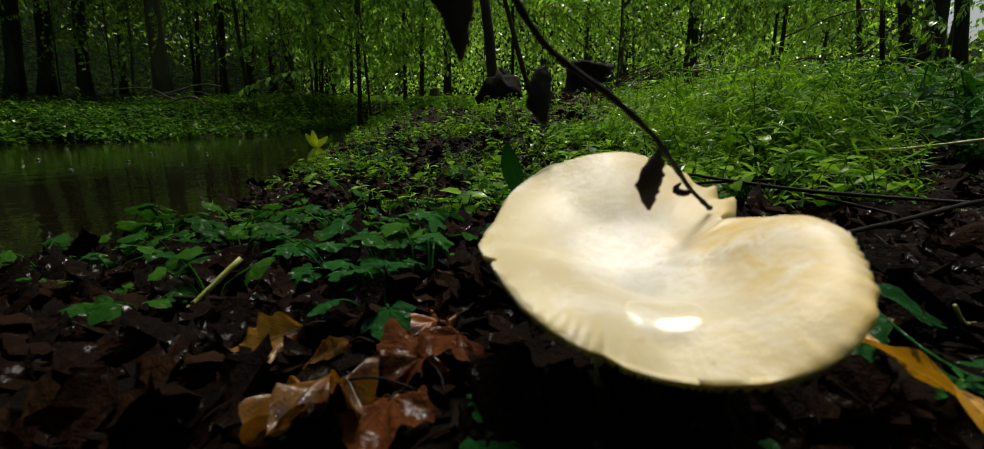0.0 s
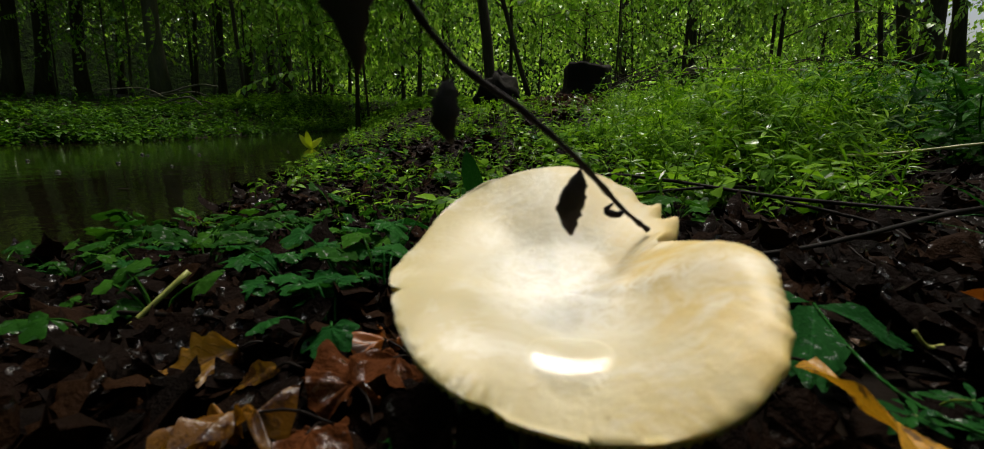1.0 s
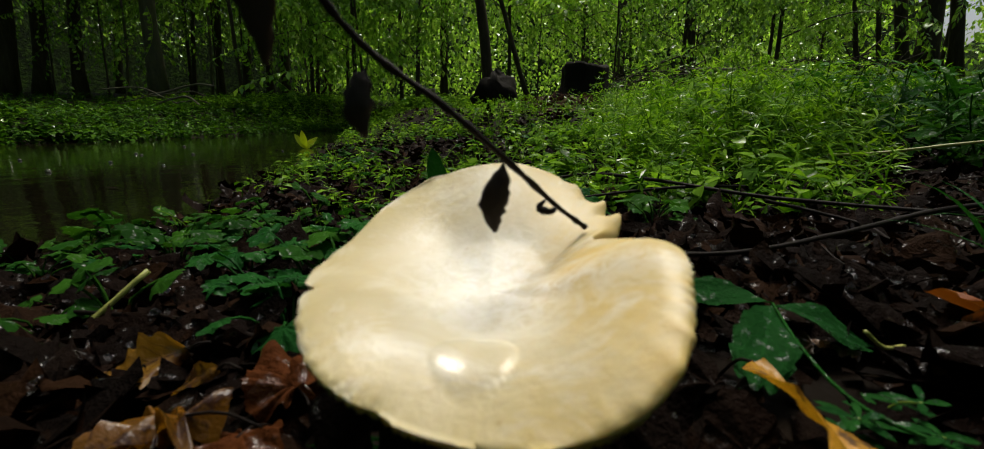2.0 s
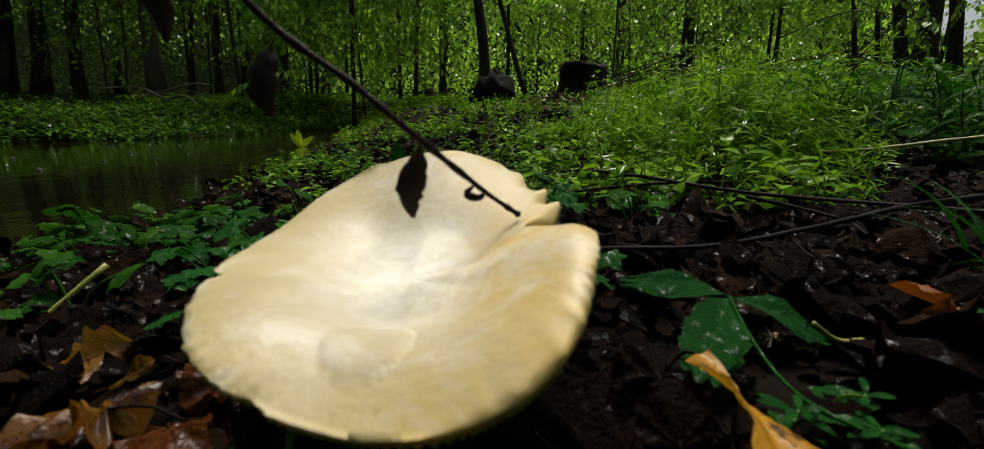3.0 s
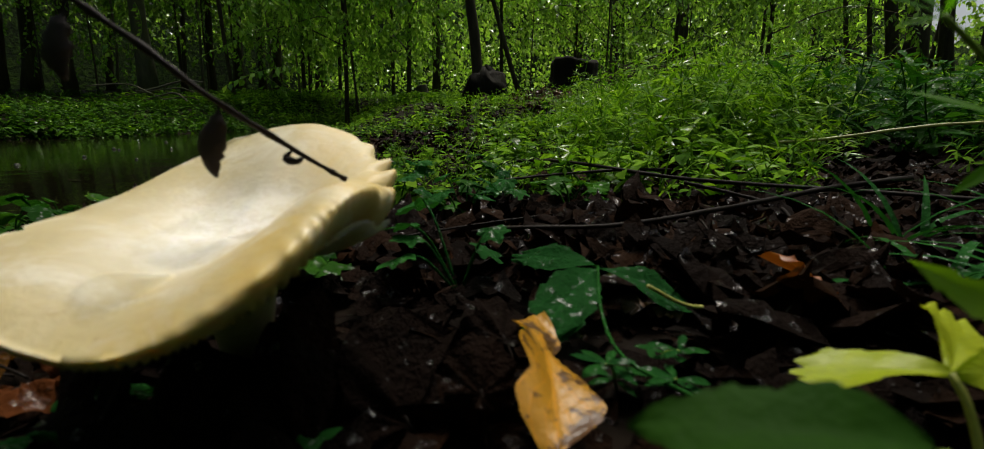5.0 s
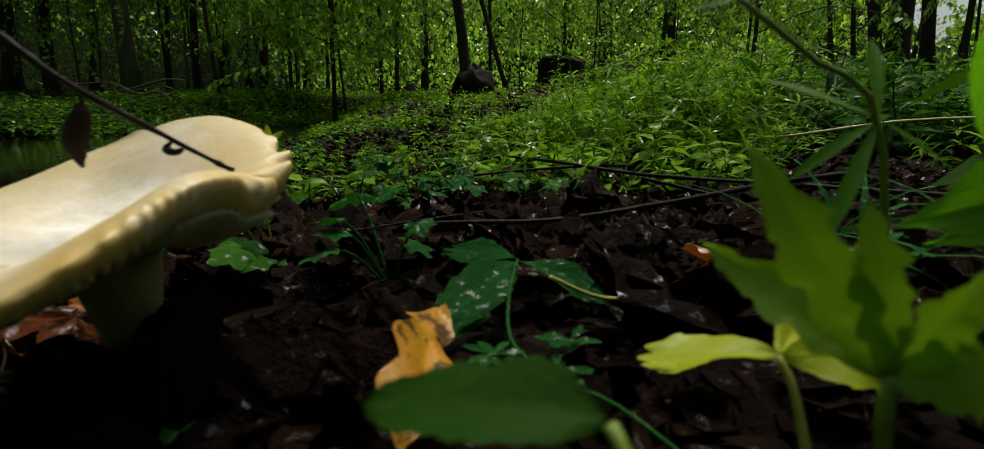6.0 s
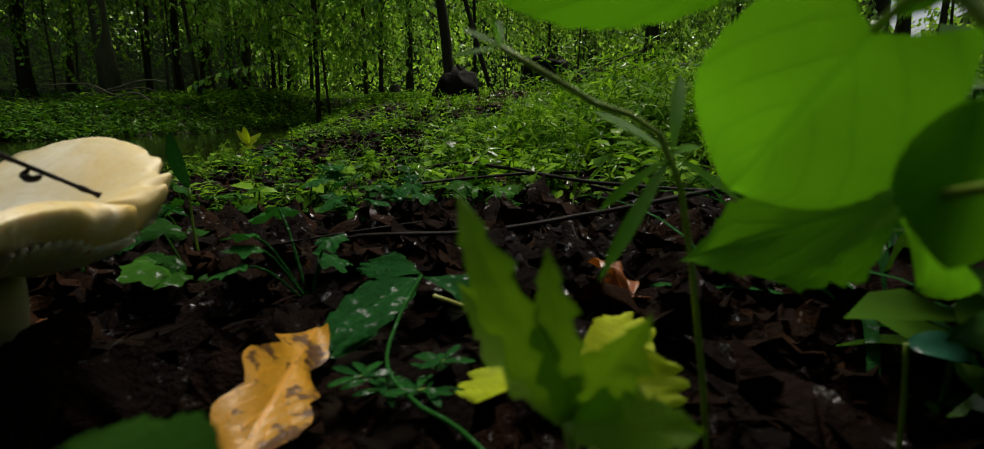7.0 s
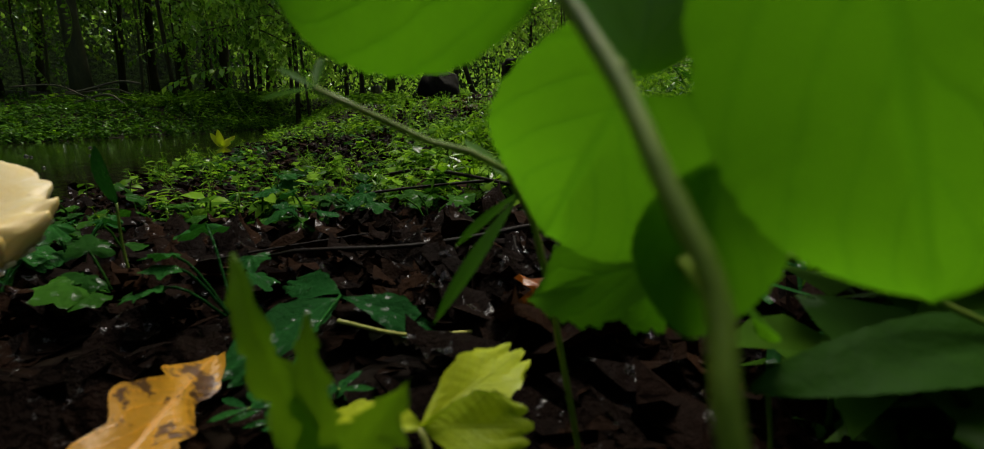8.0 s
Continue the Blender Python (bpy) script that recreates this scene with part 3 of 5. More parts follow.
def broad_herb(seed, height=0.18, leaves=8, leaf=0.06, steps=3, ratio=0.6):
    """A leafy herb with pairs of toothed oval leaves."""
    rng = np.random.default_rng(seed)
    s = np.linspace(0, 1, 5)
    bend = rng.uniform(-0.3, 0.3, 2)
    path = np.stack([bend[0] * height * s**2, bend[1] * height * s**2, height * s], 1)
    pieces = [tube(path, 0.0018, 3, close=False)]
    for k in range(leaves):
        f = 0.2 + 0.8 * (k // 2) / max(1, leaves // 2 - 1)
        at = [np.interp(f, s, path[:, c]) for c in range(3)]
        big = leaf * rng.uniform(0.7, 1.1)
        pieces.append(moved(blade(big, big * ratio, steps, 0.18, 0.7), pose_np(*at, (k % 2) * 3.14 + (k // 2) * 1.57 + rng.uniform(-0.4, 0.4), rng.uniform(-0.1, 0.6))))
    return joined(*pieces)


def ivy_herb(seed, leaves=5, size=0.020, height=0.03):
    """Three- to five-lobed leaves on thin stalks from one root."""
    rng = np.random.default_rng(seed)
    pieces = []
    for k in range(leaves):
        a, out_by, up = rng.uniform(0, 6.28), rng.uniform(0.3, 1.2) * height, height * rng.uniform(0.5, 1.2)
        end = np.array([math.sin(a) * out_by, math.cos(a) * out_by, up])
        pieces.append(tube(spline([(0, 0, 0), end * (0.4, 0.4, 0.7), end], 5), 0.0009, 3, close=False))
        l = lobed(size * rng.uniform(0.7, 1.3), [(-1.5, 0.75), (-0.75, 0.85), (0, 1.0), (0.75, 0.85), (1.5, 0.75)], 0.4, 2, 26, 0.2, 0.03, 2.5, seed * 7 + k)
        pieces.append(moved(l, pose_np(*end, -a + rng.uniform(-0.6, 0.6), rng.uniform(-0.5, 0.25), rng.uniform(-0.35, 0.35))))
    return joined(*pieces)


def grass_tuft(seed, blades=9, height=0.2):
    rng = np.random.default_rng(seed)
    return joined(*[moved(blade(height * rng.uniform(0.6, 1.2), 0.006, 4, 0.3, rng.uniform(0.5, 1.6), 0.6), pose_np(rng.normal(0, 0.01), rng.normal(0, 0.01), 0, rng.uniform(0, 6.28), rng.uniform(0.7, 1.35))) for _ in range(blades)])


def scatter(name, label, templates, count, region, material, scale=(0.7, 1.3), tilt=0.2, seed=0, lift=0.0, grow=1.0, slim=0.0, arc=(-1.25, 1.25)):
    """One sheet of growth: count plants where region(x, y) is above a random number."""
    rng = np.random.default_rng(seed)
    s = Soup()
    for template in templates:
        n, got = count // len(templates), []
        while sum(map(len, got)) < n:
            d, a = np.exp(rng.uniform(math.log(0.25), math.log(14), 6000)), rng.uniform(*arc, 6000)
            xy = np.stack([d * np.sin(a), d * np.cos(a)], 1)
            got.append(xy[region(xy[:, 0], xy[:, 1]) > rng.uniform(0, 1, 6000)])
        xy = np.concatenate(got)[:n]
        z = ground_z(xy[:, 0], xy[:, 1]) + lift
        size = rng.uniform(*scale, n) * (1 - slim * (1 - np.clip(xy[:, 0] / np.maximum(xy[:, 1], 0.05) / 0.5, 0, 1))) * np.clip(grow + (1 - grow) * (np.hypot(*xy.T) - 0.6) / 3.5, grow, 1)
        s.many(template, poses_np(np.column_stack([xy, z]), rng.uniform(0, 6.28, n), rng.normal(0, tilt, n), rng.normal(0, tilt, n), size))
    return tagged(new(name, s.mesh(name, material)), label, name.replace("_", " "), kind="stuff")


def lane(x, y):
    """The leaf-covered strip that runs down from the stump, free of herbs."""
    way = x / np.maximum(y, 0.3)
    return np.exp(-(((way - 0.125) / 0.055) ** 2)) * np.clip((y - 2.2) / 0.8, 0, 1) * np.clip(6.0 - y, 0, 1)


def meadow(x, y):
    edge = np.clip((x - 0.05 - 0.05 * y) / (0.15 + 0.25 * y), 0, 1)
    start = np.clip((y - 0.62 + 0.22 * np.clip(x - 0.5, 0, 1)) / 0.15, 0, 1)
    bare = 1 - 1.15 * lane(x, y)
    shade = 1 - 0.75 * np.clip((x / np.maximum(y, 0.3) - 0.62) / 0.2, 0, 1) * np.clip((4.5 - y) / 2, 0, 1)
    return edge * start * shade * np.clip(bare, 0, 1) * np.clip(0.45 + 0.75 * lumps(x, y, 5.0), 0.06, 1) * (pond(x, y) < -0.05)


def middle(x, y):
    d = -pond(x, y)
    return ((d > 0.03) & (y > 0.48) & (x < 0.3 + 0.15 * y)) * np.clip(0.25 + 0.8 * lumps(x, y, 5.0, 1.0), 0.03, 1) * np.clip(1 - 1.15 * lane(x, y), 0, 1)


def bank(x, y):
    return ((x < np.interp(y, BANK_Y, BANK_X) - 0.02) | (y > 8.8)) * np.clip(1.6 - y / 9, 0.1, 1) * (y > 0.5)


def near_herbs(x, y):
    left = np.exp(-((x + 0.28) ** 2 / 0.03 + (y - 0.48) ** 2 / 0.03))
    mid = ((y > 0.42) & (y < 2.0) & (x < 0.12 + 0.1 * y)) * 0.6
    return np.maximum(left, mid) * (pond(x, y) < -0.02) * np.clip(0.5 + 0.6 * lumps(x, y, 13.0, 4.0), 0, 1)


def bank_edge(x, y):
    d = np.interp(y, BANK_Y, BANK_X) - x
    return ((d > -0.12) & (d < 0.8) & (y > 1.0) & (y < 9.5)) * 1.0


def far_verge(x, y):
    return ((y > 6.2) & (y < 9.8) & (x > -4.6) & (x < 0.4) & (pond(x, y) < -0.05)) * 1.0


scatter("verge_grass", "bright low grass along the far shore", [broad_herb(k + 90, 0.10, 8, 0.06) for k in range(3)], 2200, far_verge, M_HERB, (0.7, 1.3), seed=7)
scatter("goosegrass", "dense bright green goosegrass with whorled narrow leaves", [cleavers(k, 0.13 + 0.04 * k, 5, 0.058, 3) for k in range(5)], 2500, meadow, M_HERB, (0.5, 1.35), seed=1, tilt=0.4, grow=0.55, slim=0.5)
scatter("meadow_grass", "thin arching wet grass blades among herbs", [grass_tuft(k) for k in range(3)], 500, lambda x, y: np.maximum(meadow(x, y), 0.25 * middle(x, y)), M_HERB, seed=2, grow=0.35, slim=0.5)
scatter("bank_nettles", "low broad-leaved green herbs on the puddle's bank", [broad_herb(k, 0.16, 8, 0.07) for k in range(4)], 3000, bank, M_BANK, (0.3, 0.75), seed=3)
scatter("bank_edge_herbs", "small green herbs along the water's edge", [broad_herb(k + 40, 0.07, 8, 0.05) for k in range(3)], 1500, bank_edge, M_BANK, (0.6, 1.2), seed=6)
scatter("low_herbs", "low green herbs growing through dead leaves", [broad_herb(k + 9, 0.07, 8, 0.04) for k in range(3)] + [cleavers(k + 30, 0.12, 5, 0.03) for k in range(2)], 2500, middle, M_HERB, (0.6, 1.4), seed=4, grow=0.6, slim=0.3)
scatter("wet_herbs", "low dark wet herbs with lobed leaves", [ivy_herb(k, 5, 0.015) for k in range(5)], 110, near_herbs, M_DARK_HERB, (0.6, 1.2), seed=5)


def shaded_side(x, y):
    way = x / np.maximum(y, 0.3)
    return ((way > 0.62) & (way < 1.3) & (y > 0.95) & (y < 3.5)) * np.clip(0.45 + 0.6 * lumps(x, y, 5.0, 2.0), 0.05, 1)


# The dark leaf colour here stands for the shade on this side.
scatter("shaded_herbs", "tall herbs with long narrow leaves, coloured dark for shade", [broad_herb(k + 120, 0.2, 12, 0.085, 4, 0.26) for k in range(4)], 260, shaded_side, M_DARK_HERB, (0.6, 1.3), seed=14, tilt=0.35, grow=0.6)


def on_mound(x, y):
    return lane(x, y)


def end_bank(x, y):
    return ((y > 8.6) & (y < 11.0) & (x > -4.2) & (x < 0.0)) * 1.0


def all_round(x, y):
    return (pond(x, y) < -0.05) * np.clip(0.4 + 0.6 * lumps(x, y, 4.0), 0.05, 1)


scatter("end_bank_grass", "bright grass on the puddle's far end", [grass_tuft(k + 50, 10, 0.17) for k in range(3)] + [broad_herb(k + 60, 0.12, 8, 0.06) for k in range(2)], 1000, end_bank, M_HERB, (0.7, 1.3), seed=8)
scatter("herbs_around", "low green herbs of the wood all round", [broad_herb(k + 70, 0.09, 8, 0.05) for k in range(3)], 1300, all_round, M_BANK, (0.6, 1.3), seed=9, arc=(1.15, 5.13))

# ---- dead leaves ----
rng = np.random.default_rng(11)


def crumpled(length, width, seed, droop):
    """A dead leaf, seven by five points, curled along its length and crumpled across."""
    r = np.random.default_rng(seed)
    s, f = np.meshgrid(np.linspace(0, 1, 7), np.linspace(-1, 1, 5), indexing="ij")
    w = width / 2 * np.clip(np.sin(np.pi * s**0.85), 0.05, None) ** 0.7 * (1 + 0.18 * r.normal(size=s.shape))
    a = -droop * s
    z = np.cumsum(np.sin(a), 0) * length / 6 + 0.35 * width * (f**2) * math.copysign(1, droop) * 0.5 + width * 0.07 * r.normal(size=s.shape)
    v = np.stack([f * w, np.cumsum(np.cos(a), 0) * length / 6 - length / 6, z], -1).reshape(-1, 3)
    t = [q for i in range(6) for j in range(4) for q in ((i * 5 + j, i * 5 + j + 1, i * 5 + j + 6), (i * 5 + j, i * 5 + j + 6, i * 5 + j + 5))]
    return v, np.array(t)


DEAD = [crumpled(0.075, 0.045, 1, 0.8), crumpled(0.06, 0.04, 2, -0.6), crumpled(0.08, 0.042, 3, 1.2)]
DEAD += [lobed(0.045, [(-1.9, 0.6), (-1.0, 0.9), (0, 1.05), (1.0, 0.9), (1.9, 0.6)], 0.6, 2, 26, c, 0.08, 2.6, k, 0.05, 0.10) for k, c in ((4, 0.2), (5, -0.25), (6, 0.1))]


def litter_region(x, y):
    return np.clip(1.3 - y / 6, 0.15, 1) * (pond(x, y) < -0.02)


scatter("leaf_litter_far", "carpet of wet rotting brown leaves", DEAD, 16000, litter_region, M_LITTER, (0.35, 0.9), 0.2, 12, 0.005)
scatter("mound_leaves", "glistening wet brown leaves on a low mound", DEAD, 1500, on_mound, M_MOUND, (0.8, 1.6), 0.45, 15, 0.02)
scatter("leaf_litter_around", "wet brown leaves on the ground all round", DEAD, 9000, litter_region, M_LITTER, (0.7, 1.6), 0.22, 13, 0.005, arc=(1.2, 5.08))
litter = thing("leaf_litter", "wet brown fallen leaves lying in layers, darkened for shade", "fallen leaves", kind="stuff")
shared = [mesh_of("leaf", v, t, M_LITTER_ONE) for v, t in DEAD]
placed = 0
while placed < 300:
    x, y = rng.uniform(-0.4, 0.5), rng.uniform(-0.06, 0.42)
    if pond(x, y) > -0.03:
        continue
    placed += 1
    m = pose_np(x, y, float(ground_z(x, y)) + rng.uniform(0.002, 0.012), rng.uniform(0, 6.28), rng.normal(0, 0.2), rng.normal(0, 0.2), rng.uniform(0.5, 1.0))
    part("leaf", shared[placed % len(shared)], litter, m=Matrix(m.tolist()))

scraps = Soup()
for template in (blade(0.022, 0.012, 3, 0.2, 0.6, 0.9, 0.2, 0.06, 5), blade(0.016, 0.012, 3, -0.2, -0.5, 0.9, 0.2, 0.06, 6), blade(0.03, 0.004, 3, 0.3, 0.3)):
    n = 2200
    x, y = rng.uniform(-0.45, 0.55, n), rng.uniform(-0.1, 0.6, n)
    scraps.many(template, poses_np(np.stack([x, y, ground_z(x, y) + rng.uniform(0.001, 0.011, n)], 1), rng.uniform(0, 6.28, n), rng.normal(0, 0.25, n), rng.normal(0, 0.25, n), rng.uniform(0.5, 1.2, n)))
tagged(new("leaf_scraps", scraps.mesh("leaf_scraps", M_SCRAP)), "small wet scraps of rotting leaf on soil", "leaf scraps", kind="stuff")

# ---- mushroom ----
CX, CY, CZ = -0.0312, 0.1203, 0.0731
RIM_R = [(0.0505, 0.0), (0.0, 0.0), (-0.0051, -0.0015), (-0.0012, -0.0004), (-0.0018, 0.0008), (0.0006, 0.0), (0.0017, -0.0005)]
RIM_H = [(0.0, 0.0), (0.0051, 0.0126), (0.0, -0.0017), (-0.0003, -0.0063), (-0.0007, -0.001)]
# torn lip: degrees round the cap, width, outward, upward
NOTCH = (22.5, 6.0, -0.0115, -0.003)
TEARS = [(35.5, 3.2, 0.0032, 0.003), (40.5, 1.5, -0.0012, -0.001), (45, 2.2, 0.0024, 0.0022), (51, 3.5, -0.0022, -0.001), (57, 2, 0.0012, 0.0005), (61, 2.0, -0.0012, 0.0), (196, 3, -0.0025, 0.0), (8, 6, 0.001, 0.002), (-8, 4, -0.001, -0.0015), (247, 3, -0.0012, 0.0), (112, 4, -0.001, 0.001)]


def waves(rows, a):
    return sum(c * np.cos(k * a) + s * np.sin(k * a) for k, (c, s) in enumerate(rows))


M_CAP, nt, p, out = nodes_of("cream_mushroom_skin")
at = nt.nodes.new("ShaderNodeAttribute")
at.attribute_name = "polar"
fib = add(nt, "ShaderNodeTexNoise", Scale=3.2, Detail=5.0, Roughness=0.6)
mp = nt.nodes.new("ShaderNodeMapping")
mp.inputs["Scale"].default_value = (5, 5, 0.8)
nt.links.new(at.outputs["Vector"], mp.inputs["Vector"])
nt.links.new(mp.outputs[0], fib.inputs["Vector"])
sep = nt.nodes.new("ShaderNodeSeparateXYZ")
nt.links.new(at.outputs["Vector"], sep.inputs[0])
cream = noise_tex(nt, 28, 4, 0.6)
blot = add(nt, "ShaderNodeMath")
blot.operation = "MULTIPLY_ADD"
nt.links.new(cream.outputs[0], blot.inputs[0])
blot.inputs[1].default_value = 0.45
half = add(nt, "ShaderNodeMath")
half.operation = "MULTIPLY"
nt.links.new(sep.outputs["Z"], half.inputs[0])
half.inputs[1].default_value = 0.5
nt.links.new(half.outputs[0], blot.inputs[2])
base = ramp(nt, blot.outputs[0], (0.24, (0.72, 0.70, 0.63)), (0.40, (0.61, 0.57, 0.44)), (0.58, (0.53, 0.46, 0.28)), (0.86, (0.52, 0.41, 0.16)))
base = mix(nt, ramp(nt, fib.outputs[0], (0.38, grey(0)), (0.72, grey(0.14))), base, (0.62, 0.57, 0.44))
stain = noise_tex(nt, 36, 5, 0.65, distort=0.6)
lean = add(nt, "ShaderNodeMath")
lean.operation = "MULTIPLY"
nt.links.new(sep.outputs["X"], lean.inputs[0])
nt.links.new(sep.outputs["Z"], lean.inputs[1])
yellowed = mix(nt, 1.0, ramp(nt, lean.outputs[0], (0.0, grey(0.10)), (0.5, grey(1))), ramp(nt, stain.outputs[0], (0.34, grey(0.15)), (0.60, grey(0.95))), "MULTIPLY")
base = mix(nt, yellowed, base, (0.58, 0.40, 0.10))
speck = noise_tex(nt, 220, 2, 0.5)
base = mix(nt, ramp(nt, speck.outputs[0], (0.70, grey(0)), (0.76, grey(0.5))), base, (0.35, 0.24, 0.10))
nt.links.new(base, p.inputs["Base Color"])
nt.links.new(ramp(nt, cream.outputs[0], (0.35, grey(0.6)), (0.65, grey(0.42))), p.inputs["Roughness"])
p.inputs["Subsurface Weight"].default_value, p.inputs["Subsurface Scale"].default_value = 0.4, 0.004
p.inputs["Subsurface Radius"].default_value = (1.0, 0.82, 0.5)
# a wet film lies on the swelling in the hollow
where = nt.nodes.new("ShaderNodeTexCoord")
spot = nt.nodes.new("ShaderNodeMapping")
spot.inputs["Location"].default_value, spot.inputs["Scale"].default_value = (0.0003 / 0.0009, 0.00335 / 0.00085, 0), (1 / 0.009, 1 / 0.0085, 0)
nt.links.new(where.outputs["Object"], spot.inputs["Vector"])
size = nt.nodes.new("ShaderNodeVectorMath")
size.operation = "LENGTH"
nt.links.new(spot.outputs[0], size.inputs[0])
film = ramp(nt, size.outputs["Value"], (0.0, grey(0.7)), (0.8, grey(0.7)), (1.1, grey(0.12)))
nt.links.new(film, p.inputs["Coat Weight"])
nt.links.new(ramp(nt, film, (0.1, grey(0.4)), (0.68, grey(0.09))), p.inputs["Coat Roughness"])
bump(nt, p, fib.outputs[0], 0.03, 0.0006)
bump(nt, p, cream.outputs[0], 0.4, 0.002)
bump(nt, p, stain.outputs[0], 0.35, 0.0012)
wrinkle = noise_tex(nt, 260, 4, 0.7)
bump(nt, p, wrinkle.outputs[0], 0.3, 0.0003)
milky = noise_tex(nt, 34, 4, 0.7, distort=1.0)
base = mix(nt, ramp(nt, milky.outputs[0], (0.50, grey(0)), (0.66, grey(0.6))), base, (0.70, 0.67, 0.57))
# white scurf in the hollow; sheen painted white along one fold towards the rim
scurf = noise_tex(nt, 190, 5, 0.75, distort=0.8)
sheen_streak = ramp(nt, calc(nt, "ABSOLUTE", calc(nt, "SUBTRACT", calc(nt, "ARCTAN2", sep.outputs["Y"], sep.outputs["X"]), -0.52)), (0.0, grey(1)), (0.10, grey(0.7)), (0.28, grey(0)))
hollow = ramp(nt, calc(nt, "ADD", sep.outputs["Z"], calc(nt, "MULTIPLY", milky.outputs[0], 0.3)), (0.12, grey(1)), (0.72, grey(0)))
reach = mix(nt, 1.0, hollow, mix(nt, 1.0, sheen_streak, ramp(nt, sep.outputs["Z"], (0.15, grey(1)), (0.95, grey(0.25))), "MULTIPLY"), "LIGHTEN")
base = mix(nt, mix(nt, 1.0, reach, ramp(nt, scurf.outputs[0], (0.42, grey(0.1)), (0.56, grey(1))), "MULTIPLY"), base, (0.84, 0.82, 0.77))
bump(nt, p, scurf.outputs[0], 0.25, 0.0006)
nt.links.new(base, p.inputs["Base Color"])

mushroom = thing("mushroom", "large cream funnel-shaped mushroom with a wavy torn rim", "mushroom", (CX, CY, 0.0))
NA, NR = 540, 40
ang = np.linspace(0, 2 * np.pi, NA, endpoint=False)
deg = np.degrees(ang)
wear = np.random.default_rng(3)
fray = np.convolve(np.r_[wear.normal(size=NA), wear.normal(size=10)], [1 / 11] * 11, "valid") * 0.0011
radius, height = waves(RIM_R, ang), waves(RIM_H, ang) + CZ
bell = np.exp(-np.abs(((deg - NOTCH[0] + 180) % 360 - 180) / NOTCH[1]) ** 2.5)
whole_r, whole_h, deep_r = radius, height, NOTCH[2] * bell
height = height + NOTCH[3] * bell
radius = radius + fray
for d0, w, dr, dz in TEARS:
    bell = np.exp(-(((deg - d0 + 180) % 360 - 180) / w) ** 2)
    radius, height = radius + dr * bell, height + dz * bell
fringe = np.exp(-(((deg - 232 + 180) % 360 - 180) / 20) ** 4) + np.exp(-(((deg - 309 + 180) % 360 - 180) / 18) ** 4)
radius = radius - 0.0013 * fringe * np.abs(np.sin(ang * 43 + 2.5 * np.sin(ang * 9))) ** 1.5
side = np.clip(np.cos(ang - radians(5)), 0, 1) ** 1.3
low_z = 0.0625
rows, polar = [], []


def at_rim(whole, torn, q):
    """The torn rim, smooth again towards the middle."""
    return whole + (torn - whole) * q**16


def ring_at(q, z, grow=0.0, tint=0.0, wall=0.0):
    torn = radius - wall * 0.7 * (fray - 0.0013 * fringe * np.abs(np.sin(ang * 43 + 2.5 * np.sin(ang * 9))) ** 1.5)
    reach = (at_rim(whole_r, torn, q) + deep_r * q**3) * q + grow
    rows.append(np.stack([reach * np.cos(ang), reach * np.sin(ang), z], 1))
    polar.append(np.stack([np.cos(ang), np.sin(ang), np.full(NA, q + tint)], 1))


fold = np.exp(-(((deg - 318 + 180) % 360 - 180) / 9) ** 2) + 0.7 * np.exp(-(((deg - 225 + 180) % 360 - 180) / 7) ** 2)
for k in range(1, NR + 1):
    q = k / NR
    z = low_z + (at_rim(whole_h, height, q) - low_z) * q**1.35 + 0.0025 * np.sin(np.pi * np.clip((q - 0.4) / 0.6, 0, 1)) - 0.0005 * fold * math.sin(math.pi * min(1, q * 1.05)) ** 0.8
    z = z + 0.00009 * q**3 * side * np.sin(ang * 47 + 4 * np.sin(ang * 7)) + 0.00016 * q * np.sin(ang * 9 + 2 * np.sin(ang * 4) + q * 3) + 0.00025 * q * np.sin(ang * 5 + 1.0)
    slit = np.exp(-(((deg - 22 + 180) % 360 - 180) / 2.2) ** 2)
    z = z - 0.0011 * slit * math.exp(-(((q - 0.72) / 0.2) ** 2))
    px, py = whole_r * q * np.cos(ang), whole_r * q * np.sin(ang)
    z = z + 0.0013 * np.clip(1 - ((px + 0.003) / 0.009) ** 2 - ((py + 0.0335) / 0.0085) ** 2, 0, 1) ** 0.7
    ring_at(q, z - 0.0028 * side * max(0.0, (q - 0.86) / 0.14) ** 2)
edge = height - 0.0028 * side
ragged = 0.0016 * np.abs(np.sin(ang * 97 + 3 * np.sin(ang * 11)))
for drop, inward in ((0.0005, -0.0002), (0.0016, -0.0003), (0.0035, -0.0002), (0.006, 0.0003), (0.0085, 0.0011), (0.0104, 0.0022), (0.0114, 0.0036)):
    s = 0.08 + 0.82 * side
    ring_at(1.0, edge - drop * s - (ragged if drop > 0.009 else 0), -inward * (0.25 + 1.6 * side), 0.15, min(1.0, drop / 0.003))
for q in np.linspace(0.92, 0.16, 12):
    ring_at(q, low_z + (at_rim(whole_h, height, q) - low_z) * q**1.4 - 0.0025 - 0.009 * side * q)
v = np.vstack([*rows, [(0, 0, float(rows[0][:, 2].mean()))]])
t = []
